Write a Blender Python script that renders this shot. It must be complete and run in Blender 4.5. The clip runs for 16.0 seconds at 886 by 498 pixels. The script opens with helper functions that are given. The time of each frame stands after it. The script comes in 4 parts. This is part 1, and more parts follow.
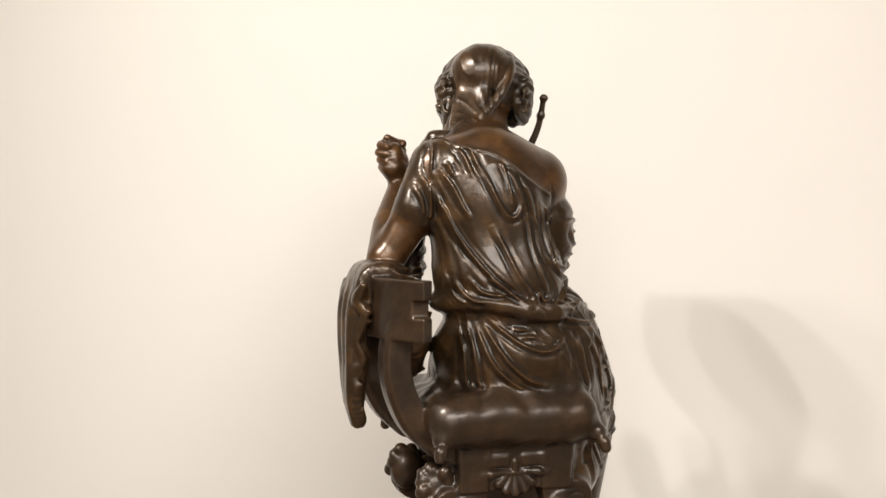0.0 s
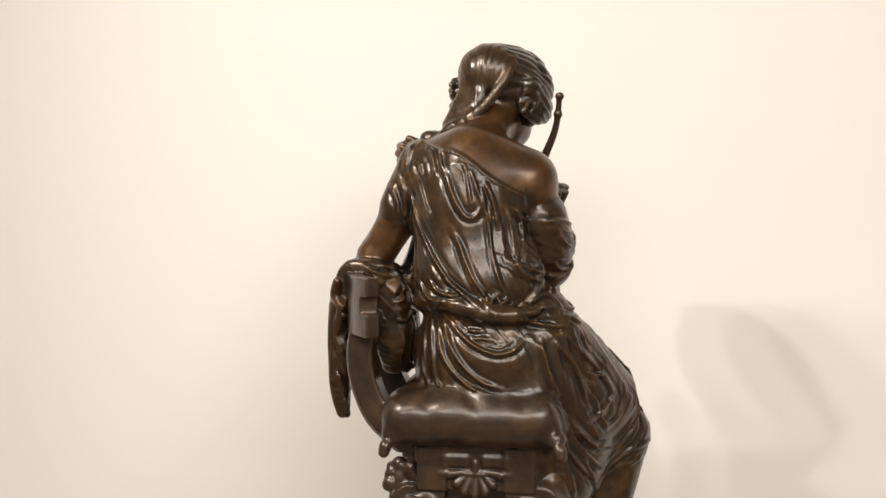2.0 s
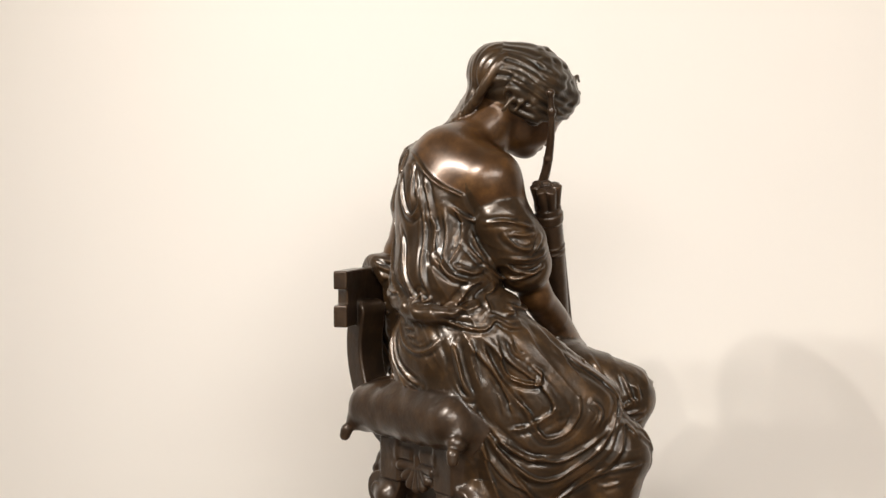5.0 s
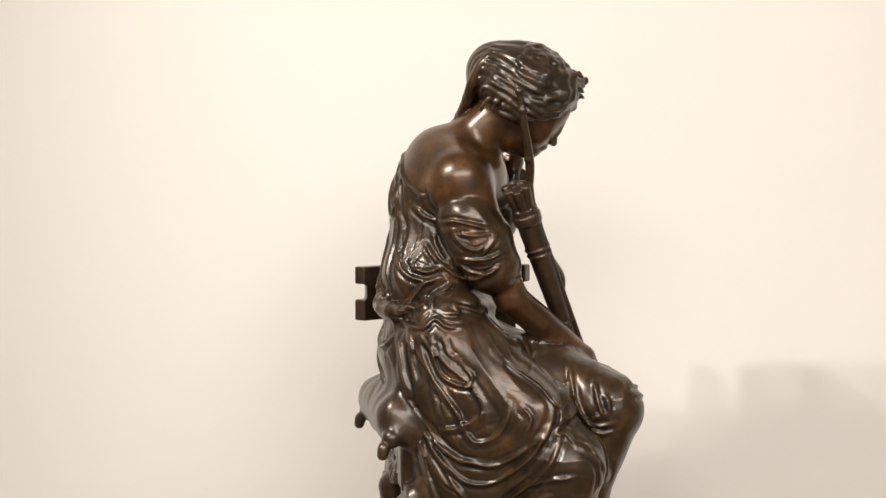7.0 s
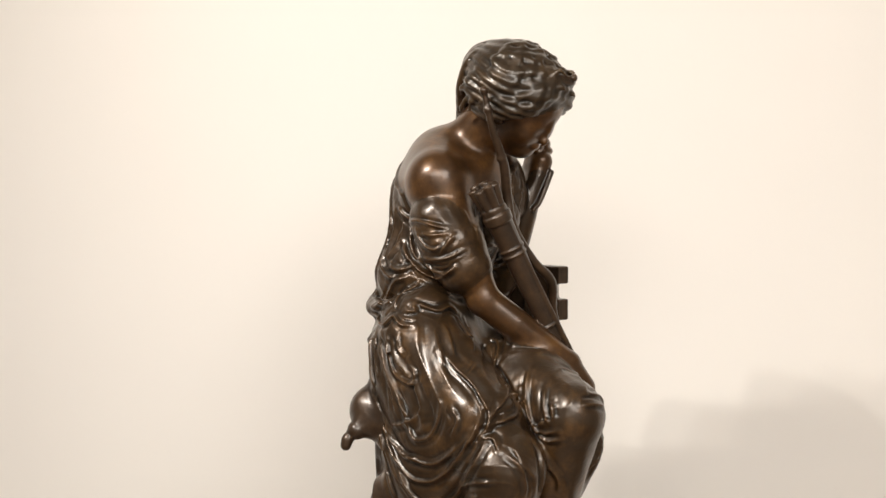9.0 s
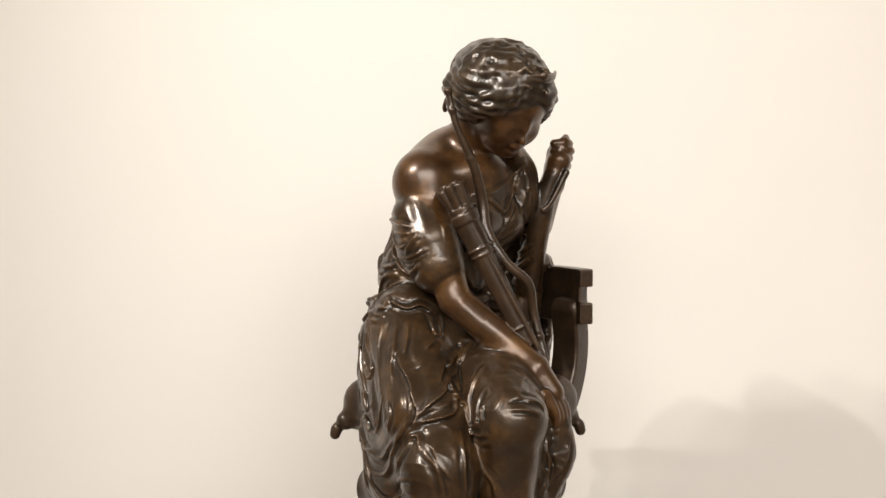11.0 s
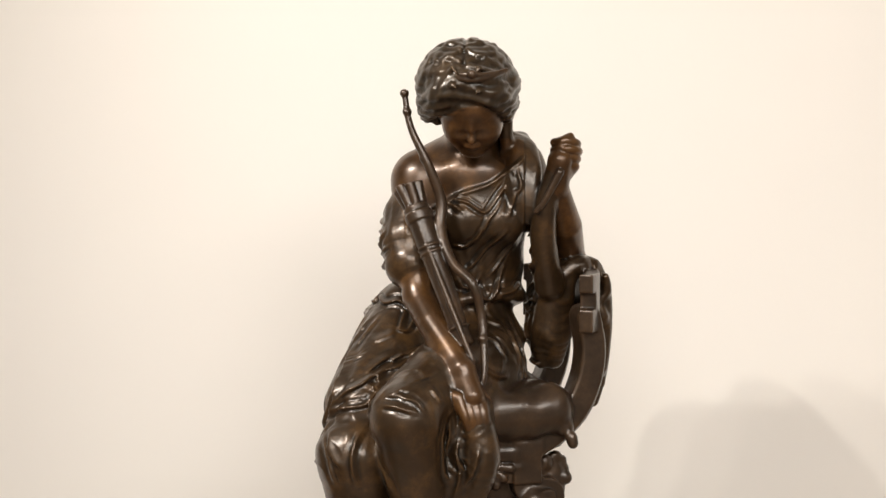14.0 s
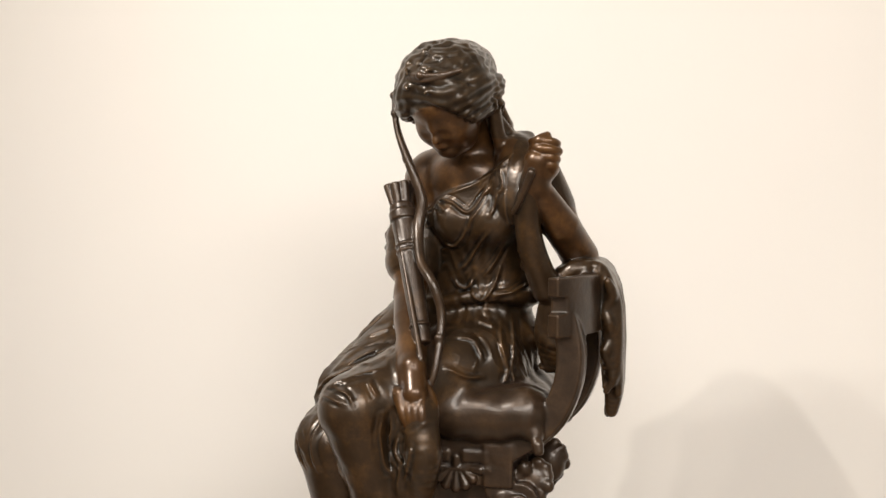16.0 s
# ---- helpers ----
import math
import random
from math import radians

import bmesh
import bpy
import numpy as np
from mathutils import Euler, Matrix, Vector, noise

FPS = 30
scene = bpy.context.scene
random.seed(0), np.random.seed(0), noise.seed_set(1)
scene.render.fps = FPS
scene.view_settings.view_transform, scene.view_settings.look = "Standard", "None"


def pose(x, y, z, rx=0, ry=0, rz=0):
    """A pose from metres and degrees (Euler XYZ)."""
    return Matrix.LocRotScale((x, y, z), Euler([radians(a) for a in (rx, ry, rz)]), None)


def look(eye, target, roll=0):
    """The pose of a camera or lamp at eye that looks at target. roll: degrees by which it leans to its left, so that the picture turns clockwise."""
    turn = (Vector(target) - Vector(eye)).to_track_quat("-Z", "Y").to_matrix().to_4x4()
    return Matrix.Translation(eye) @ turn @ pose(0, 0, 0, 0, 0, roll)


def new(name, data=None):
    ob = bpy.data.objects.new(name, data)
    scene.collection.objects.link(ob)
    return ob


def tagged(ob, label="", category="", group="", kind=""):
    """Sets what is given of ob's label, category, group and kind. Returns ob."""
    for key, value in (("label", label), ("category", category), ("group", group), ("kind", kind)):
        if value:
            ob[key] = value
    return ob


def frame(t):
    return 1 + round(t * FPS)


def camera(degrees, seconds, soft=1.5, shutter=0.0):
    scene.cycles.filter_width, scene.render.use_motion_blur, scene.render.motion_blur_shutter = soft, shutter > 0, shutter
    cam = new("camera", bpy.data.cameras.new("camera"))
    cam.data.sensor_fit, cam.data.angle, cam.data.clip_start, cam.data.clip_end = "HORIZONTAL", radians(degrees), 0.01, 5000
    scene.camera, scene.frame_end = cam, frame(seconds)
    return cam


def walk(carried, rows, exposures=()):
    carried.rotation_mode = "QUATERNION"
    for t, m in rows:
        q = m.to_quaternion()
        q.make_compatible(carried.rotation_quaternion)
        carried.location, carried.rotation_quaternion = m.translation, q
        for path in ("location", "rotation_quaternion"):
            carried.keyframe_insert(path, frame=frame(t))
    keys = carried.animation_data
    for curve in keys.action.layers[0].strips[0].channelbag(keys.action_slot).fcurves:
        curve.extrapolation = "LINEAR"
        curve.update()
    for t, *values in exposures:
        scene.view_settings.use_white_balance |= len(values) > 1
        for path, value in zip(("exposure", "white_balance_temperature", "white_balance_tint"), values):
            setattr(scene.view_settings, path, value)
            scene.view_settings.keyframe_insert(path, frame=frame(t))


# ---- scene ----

# ---- camera: it stands still ----
EYE = Vector((-0.0366, -1.476, 1.31))
cam = camera(35.2, 16.0, soft=1.5)
VIEW = look(EYE, EYE + Vector((0, math.cos(radians(3.13)), -math.sin(radians(3.13)))))
walk(cam, [(0.0, VIEW), (16.0, VIEW)], exposures=[(0.0, 0.0), (16.0, 0.0)])

# ---- light: ceiling spots of a showroom, warm white, and unseen fill lamps ----
WALL_Y = 0.379
world = bpy.data.worlds.new("world")
scene.world = world
world.use_nodes = True
world.node_tree.nodes["Background"].inputs[0].default_value = (1.0, 0.9, 0.76, 1)
world.node_tree.nodes["Background"].inputs[1].default_value = 0.05


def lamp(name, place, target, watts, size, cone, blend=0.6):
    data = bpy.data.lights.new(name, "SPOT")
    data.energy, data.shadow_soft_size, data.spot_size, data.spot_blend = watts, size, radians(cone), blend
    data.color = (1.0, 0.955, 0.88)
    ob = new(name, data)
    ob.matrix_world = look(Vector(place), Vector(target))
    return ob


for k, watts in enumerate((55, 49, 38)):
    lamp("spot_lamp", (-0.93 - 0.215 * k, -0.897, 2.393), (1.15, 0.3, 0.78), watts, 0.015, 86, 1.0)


def panel(name, place, target, watts, wide, deep):
    """An unseen area lamp, added as fill for the rest of the room's light."""
    data = bpy.data.lights.new(name, "AREA")
    data.shape, data.size, data.size_y, data.energy = "RECTANGLE", wide, deep, watts
    data.color = (1.0, 0.985, 0.94)
    ob = new(name, data)
    ob.matrix_world = look(Vector(place), Vector(target))
    return ob


# two added fill lamps, above and behind the camera
panel("room_fill", (1.2, -2.3, 2.66), (1.2, -2.25, 0.0), 16, 1.6, 0.9)
panel("room_fill", (0.25, -2.9, 2.66), (0.25, -2.85, 0.0), 170, 3.0, 1.5)


# ---- materials ----
def material(name):
    m = bpy.data.materials.new(name)
    m.use_nodes = True
    return m, m.node_tree, m.node_tree.nodes["Principled BSDF"]


def node(tree, kind, **inputs):
    n = tree.nodes.new(kind)
    for key, value in inputs.items():
        n.inputs[key.replace("_", " ")].default_value = value
    return n


def ramp(tree, source, stops):
    r = tree.nodes.new("ShaderNodeValToRGB")
    r.color_ramp.elements[0].position, r.color_ramp.elements[0].color = stops[0][0], (*stops[0][1], 1)
    r.color_ramp.elements[1].position, r.color_ramp.elements[1].color = stops[-1][0], (*stops[-1][1], 1)
    for at, colour in stops[1:-1]:
        r.color_ramp.elements.new(at).color = (*colour, 1)
    tree.links.new(source, r.inputs[0])
    return r.outputs[0]


def bronze(name, dark, mid, bright, rough, metal=0.4, grain=90.0, relief=0.25):
    """Patinated bronze: cloudy brown lacquer, rubbed paler on the ridges, fine cast grain."""
    m, tree, bsdf = material(name)
    co = node(tree, "ShaderNodeTexCoord")
    cloud = node(tree, "ShaderNodeTexNoise", Scale=34.0, Detail=6.0, Roughness=0.68)
    fine = node(tree, "ShaderNodeTexNoise", Scale=grain * 4, Detail=3.0)
    dent = node(tree, "ShaderNodeTexNoise", Scale=grain, Detail=2.0)
    for n in (cloud, fine, dent):
        tree.links.new(co.outputs["Object"], n.inputs["Vector"])
    patina = ramp(tree, cloud.outputs["Fac"], [(0.36, dark), (0.51, mid), (0.68, bright)])
    geo = node(tree, "ShaderNodeNewGeometry")
    edge = ramp(tree, geo.outputs["Pointiness"], [(0.47, (0, 0, 0)), (0.60, (1, 1, 1))])
    worn = node(tree, "ShaderNodeMix")
    worn.data_type = "RGBA"
    fade = node(tree, "ShaderNodeMath")
    fade.operation = "MULTIPLY"
    fade.inputs[1].default_value = 0.65
    tree.links.new(edge, fade.inputs[0])
    tree.links.new(fade.outputs[0], worn.inputs[0])
    tree.links.new(patina, worn.inputs[6])
    worn.inputs[7].default_value = (bright[0] * 1.8, bright[1] * 1.7, bright[2] * 1.5, 1)
    tree.links.new(worn.outputs[2], bsdf.inputs["Base Color"])
    bsdf.inputs["Metallic"].default_value = metal
    gloss = node(tree, "ShaderNodeMapRange")
    gloss.inputs["To Min"].default_value, gloss.inputs["To Max"].default_value = rough - 0.07, rough + 0.12
    tree.links.new(cloud.outputs["Fac"], gloss.inputs["Value"])
    tree.links.new(gloss.outputs[0], bsdf.inputs["Roughness"])
    bsdf.inputs["Coat Weight"].default_value = 0.4
    bsdf.inputs["Coat Roughness"].default_value = 0.22
    b1 = node(tree, "ShaderNodeBump", Strength=relief, Distance=0.002)
    b2 = node(tree, "ShaderNodeBump", Strength=relief * 0.5, Distance=0.0005)
    tree.links.new(dent.outputs["Fac"], b1.inputs["Height"])
    tree.links.new(fine.outputs["Fac"], b2.inputs["Height"])
    tree.links.new(b1.outputs[0], b2.inputs["Normal"])
    tree.links.new(b2.outputs[0], bsdf.inputs["Normal"])
    return m


def plaster(name, colour, rough=0.85):
    m, tree, bsdf = material(name)
    co = node(tree, "ShaderNodeTexCoord")
    big = node(tree, "ShaderNodeTexNoise", Scale=1.6, Detail=3.0)
    fine = node(tree, "ShaderNodeTexNoise", Scale=140.0, Detail=3.0)
    for n in (big, fine):
        tree.links.new(co.outputs["Object"], n.inputs["Vector"])
    tint = ramp(tree, big.outputs["Fac"], [(0.3, tuple(c * 0.97 for c in colour)), (0.7, colour)])
    tree.links.new(tint, bsdf.inputs["Base Color"])
    bsdf.inputs["Roughness"].default_value = rough
    bump = node(tree, "ShaderNodeBump", Strength=0.05, Distance=0.001)
    tree.links.new(fine.outputs["Fac"], bump.inputs["Height"])
    tree.links.new(bump.outputs[0], bsdf.inputs["Normal"])
    return m


SKIN = bronze("bronze_bare", (0.013, 0.0066, 0.0034), (0.043, 0.0195, 0.0072), (0.108, 0.050, 0.015), 0.32, relief=0.12)
CLOTH = bronze("bronze_drapery", (0.0070, 0.0056, 0.0040), (0.019, 0.0118, 0.0066), (0.076, 0.039, 0.014), 0.32, relief=0.28)
HAIR = bronze("bronze_hair", (0.0085, 0.0064, 0.0043), (0.020, 0.0130, 0.0078), (0.060, 0.036, 0.017), 0.36, relief=0.40)
SEAT = bronze("bronze_seat", (0.011, 0.0072, 0.0050), (0.025, 0.0145, 0.0086), (0.054, 0.030, 0.015), 0.36, relief=0.30)
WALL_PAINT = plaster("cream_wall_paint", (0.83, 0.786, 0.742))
# unseen ceiling and side walls, darkened to cut light bounced onto the statue
LOW_BOUNCE_CEILING = plaster("low_bounce_grey", (0.55, 0.53, 0.49))
LOW_BOUNCE_SIDES = plaster("low_bounce_taupe", (0.33, 0.295, 0.25))
FLOOR_FINISH = plaster("brown_floor", (0.20, 0.13, 0.08), 0.5)
TABLE_FINISH = plaster("brown_plinth_paint", (0.25, 0.2, 0.15), 0.5)


# ---- the room ----
def box(name, low, high, mat, label, category, bevel=0.0):
    bm = bmesh.new()
    bmesh.ops.create_cube(bm, size=1.0)
    for v in bm.verts:
        v.co = Vector([low[i] + (v.co[i] + 0.5) * (high[i] - low[i]) for i in range(3)])
    if bevel:
        bmesh.ops.bevel(bm, geom=bm.edges[:], offset=bevel, segments=3, affect="EDGES")
    me = bpy.data.meshes.new(name)
    bm.to_mesh(me)
    bm.free()
    me.materials.append(mat)
    return tagged(new(name, me), label, category, kind="structure")


X0, X1, Y0, Z1 = -3.0, 3.0, -4.0, 2.7
box("wall_north", (X0, WALL_Y, 0), (X1, WALL_Y + 0.15, Z1), WALL_PAINT, "cream painted plaster wall behind the statue", "wall")
box("wall_south", (X0, Y0 - 0.15, 0), (X1, Y0, Z1), LOW_BOUNCE_SIDES, "unseen taupe wall added to close the room, toned to limit bounce light", "wall")
box("wall_west", (X0 - 0.15, Y0 - 0.15, 0), (X0, WALL_Y + 0.15, Z1), LOW_BOUNCE_SIDES, "unseen taupe side wall added to close the room, toned to limit bounce light", "wall")
box("wall_east", (X1, Y0 - 0.15, 0), (X1 + 0.15, WALL_Y + 0.15, Z1), LOW_BOUNCE_SIDES, "unseen taupe side wall added to close the room, toned to limit bounce light", "wall")
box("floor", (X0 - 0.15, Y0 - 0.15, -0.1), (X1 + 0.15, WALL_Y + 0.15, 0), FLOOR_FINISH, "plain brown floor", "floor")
box("ceiling", (X0 - 0.15, Y0 - 0.15, Z1), (X1 + 0.15, WALL_Y + 0.15, Z1 + 0.1), LOW_BOUNCE_CEILING, "unseen plain grey ceiling added to close the room, toned to limit bounce light", "ceiling")
BASE = 0.75
box("plinth", (-0.3, -0.3, 0), (0.3, 0.3, BASE), TABLE_FINISH, "plain brown plinth under the statue", "plinth", 0.004)

# ---- the statue: one cast piece, modelled as a distance field and skinned ----
CELL = 0.00112
LOW = np.array((-0.170, -0.180, -0.385))
HIGH = np.array((0.172, 0.190, 0.145))
COUNT = np.ceil((HIGH - LOW) / CELL).astype(int) + 1
AXES = [(LOW[i] + CELL * np.arange(COUNT[i])).astype(np.float32) for i in range(3)]
FIELD = np.full(COUNT, 0.05, np.float32)
KIND = np.zeros(COUNT, np.uint8)
BARE, DRAPE, LOCKS, CHAIR = 0, 1, 2, 3
HEAD_MOVE = np.array((-0.003, 0.0035, 0.0))
HEAD_SHIFT = np.array((0.005, 0.004, 0.0)) + HEAD_MOVE
ORIGIN = np.zeros(3)
CHAIR_TURN = 18.0
CHAIR_AT = np.array((0.012, -0.009, 0.0))


def patch(lo, hi):
    a = np.clip(np.floor((np.minimum(lo, hi) - LOW) / CELL).astype(int), 0, COUNT)
    b = np.clip(np.ceil((np.maximum(lo, hi) - LOW) / CELL).astype(int) + 1, 0, COUNT)
    where = tuple(slice(a[i], b[i]) for i in range(3))
    return where, np.meshgrid(*[AXES[i][where[i]] for i in range(3)], indexing="ij", sparse=True)


def merge(where, d, soft, kind):
    """Smooth union of d with the field."""
    old = FIELD[where]
    nearer = d < old
    if soft > 0:
        h = np.maximum(soft - np.abs(d - old), 0) / soft
        FIELD[where] = np.minimum(d, old) - h * h * soft * 0.25
    else:
        FIELD[where] = np.minimum(d, old)
    KIND[where] = np.where(nearer, kind, KIND[where])


def carve(where, d, soft=0.002):
    old = FIELD[where]
    h = np.maximum(soft - np.abs(old + d), 0) / soft
    FIELD[where] = np.maximum(old, -d) + h * h * soft * 0.25


def turn_of(rx, ry, rz):
    return np.array(Euler([radians(a) for a in (rx, ry, rz)]).to_matrix())


def egg(c, r, rot=(0, 0, 0), soft=0.012, kind=BARE):
    """Ellipsoid with half axes r."""
    c, r = np.array(c) + ORIGIN, np.array(r)
    reach = r.max() + 0.03
    where, (x, y, z) = patch(c - reach, c + reach)
    m = turn_of(*rot)
    q = [m[0][i] * (x - c[0]) + m[1][i] * (y - c[1]) + m[2][i] * (z - c[2]) for i in range(3)]
    k0 = np.sqrt(sum((q[i] / r[i]) ** 2 for i in range(3))) + 1e-6
    k1 = np.sqrt(sum((q[i] / r[i] ** 2) ** 2 for i in range(3))) + 1e-6
    merge(where, k0 * (k0 - 1) / k1, soft, kind)


def hollow(c, r):
    """Presses an ellipsoid into the field."""
    c, r = np.array(c) + HEAD_SHIFT, np.array(r)
    where, (x, y, z) = patch(c - r - 0.01, c + r + 0.01)
    q = [(x - c[0]) / r[0], (y - c[1]) / r[1], (z - c[2]) / r[2]]
    k0 = np.sqrt(q[0] ** 2 + q[1] ** 2 + q[2] ** 2) + 1e-6
    carve(where, (k0 - 1) * r.min(), 0.004)


def can(a, b, ra, rb, soft=0.001, kind=CHAIR):
    """Tapering cylinder with flat ends."""
    a, b = np.array(a, float), np.array(b, float)
    reach = max(ra, rb) + 0.012
    where, (x, y, z) = patch(np.minimum(a, b) - reach, np.maximum(a, b) + reach)
    n = b - a
    length = np.linalg.norm(n)
    n = n / length
    s = (x - a[0]) * n[0] + (y - a[1]) * n[1] + (z - a[2]) * n[2]
    r = np.sqrt(np.maximum((x - a[0]) ** 2 + (y - a[1]) ** 2 + (z - a[2]) ** 2 - s * s, 0))
    d1 = r - (ra + np.clip(s / length, 0, 1) * (rb - ra)) + 0.001
    d2 = np.abs(s - length / 2) - length / 2 + 0.001
    merge(where, np.sqrt(np.maximum(d1, 0) ** 2 + np.maximum(d2, 0) ** 2) + np.minimum(np.maximum(d1, d2), 0) - 0.001, soft, kind)


def limb(points, radii, soft=0.01, kind=BARE):
    """Rounded tapering tube through points."""
    pts = [np.array(p, float) + ORIGIN for p in points]
    reach = max(radii) + 0.02
    where, (x, y, z) = patch(np.min(pts, 0) - reach, np.max(pts, 0) + reach)
    shape = (x.shape[0], y.shape[1], z.shape[2])
    best = np.full(shape, 0.05, np.float32)
    for a, b, ra, rb in zip(pts, pts[1:], radii, radii[1:]):
        r = max(ra, rb) + max(soft, 0.008) + 0.004
        lo, hi = np.minimum(a, b) - r, np.maximum(a, b) + r
        cut = tuple(slice(int(np.searchsorted(c.ravel(), lo[i])), int(np.searchsorted(c.ravel(), hi[i]))) for i, c in enumerate((x, y, z)))
        X, Y, Z = x[cut[0]] - a[0], y[:, cut[1]] - a[1], z[:, :, cut[2]] - a[2]
        ab = b - a
        t = np.clip((X * ab[0] + Y * ab[1] + Z * ab[2]) / max(ab @ ab, 1e-9), 0, 1)
        d = np.sqrt((X - t * ab[0]) ** 2 + (Y - t * ab[1]) ** 2 + (Z - t * ab[2]) ** 2) - (ra + t * (rb - ra))
        best[cut] = np.minimum(best[cut], d)
    merge(where, best, soft, kind)


def curve(points, steps=6):
    """Points along a smooth line through the given ones."""
    p = [np.array(q, float) for q in points]
    p = [2 * p[0] - p[1], *p, 2 * p[-1] - p[-2]]
    out = []
    for a, b, c, d in zip(p, p[1:], p[2:], p[3:]):
        for k in range(steps):
            t = k / steps
            out.append(0.5 * (2 * b + (c - a) * t + (2 * a - 5 * b + 4 * c - d) * t * t + (3 * b - a - 3 * c + d) * t ** 3))
    return out + [p[-2]]


def bent(points, radii, soft=0.006, kind=BARE, steps=6):
    line = curve(points, steps)
    n = len(line)
    r = np.interp(np.linspace(0, len(radii) - 1, n), range(len(radii)), radii)
    limb(line, list(r), soft, kind)


def block(c, half, rot=(0, 0, 0), rounding=0.004, soft=0.004, kind=CHAIR, cut=False):
    c, half = np.array(c, float), np.array(half)
    reach = np.linalg.norm(half) + 0.02
    where, (x, y, z) = patch(c - reach, c + reach)
    m = turn_of(*rot)
    q = [np.abs(m[0][i] * (x - c[0]) + m[1][i] * (y - c[1]) + m[2][i] * (z - c[2])) - half[i] + rounding for i in range(3)]
    d = np.sqrt(sum(np.maximum(a, 0) ** 2 for a in q)) + np.minimum(np.maximum(np.maximum(q[0], q[1]), q[2]), 0) - rounding
    if cut:
        carve(where, d)
    else:
        merge(where, d, soft, kind)


def on_chair(u, v, z):
    """A point given along and across the chair."""
    a = radians(CHAIR_TURN)
    return np.array((CHAIR_AT[0] + u * math.cos(a) - v * math.sin(a), CHAIR_AT[1] + u * math.sin(a) + v * math.cos(a), z))


def plank(points, thick, across, width, soft=0.003, kind=CHAIR, rounding=0.003):
    """A bent board in the chair's upright plane: points (along, height), at a place across, with half thickness and half width."""
    c = on_chair(0, 0, 0)
    pts = curve([(p[0], p[1], 0) for p in points], 4)
    us, reach = [p[0] for p in pts], max(width) + 0.008
    corner = [on_chair(u, across + v, 0) for u in (min(us) - 0.026, max(us) + 0.026) for v in (-reach, reach)]
    lo, hi = np.min(corner, 0), np.max(corner, 0)
    lo[2], hi[2] = min(p[1] for p in pts) - 0.026, max(p[1] for p in pts) + 0.026
    where, (x, y, z) = patch(lo, hi)
    a = radians(CHAIR_TURN)
    u = (x - c[0]) * math.cos(a) + (y - c[1]) * math.sin(a)
    v = -(x - c[0]) * math.sin(a) + (y - c[1]) * math.cos(a)
    n = len(pts)
    thick = np.interp(np.linspace(0, 1, n), np.linspace(0, 1, len(thick)), thick)
    width = np.interp(np.linspace(0, 1, n), np.linspace(0, 1, len(width)), width)
    best = None
    for k, (p, q) in enumerate(zip(pts, pts[1:])):
        e = q - p
        t = np.clip(((u - p[0]) * e[0] + (z - p[1]) * e[1]) / max(e @ e, 1e-9), 0, 1)
        d = np.sqrt((u - p[0] - t * e[0]) ** 2 + (z - p[1] - t * e[1]) ** 2)
        a1 = d - (thick[k] + t * (thick[k + 1] - thick[k])) + rounding
        a2 = np.abs(v - across) - (width[k] + t * (width[k + 1] - width[k])) + rounding
        d = np.sqrt(np.maximum(a1, 0) ** 2 + np.maximum(a2, 0) ** 2) + np.minimum(np.maximum(a1, a2), 0) - rounding
        best = d if best is None else np.minimum(best, d)
    merge(where, best, soft, kind)


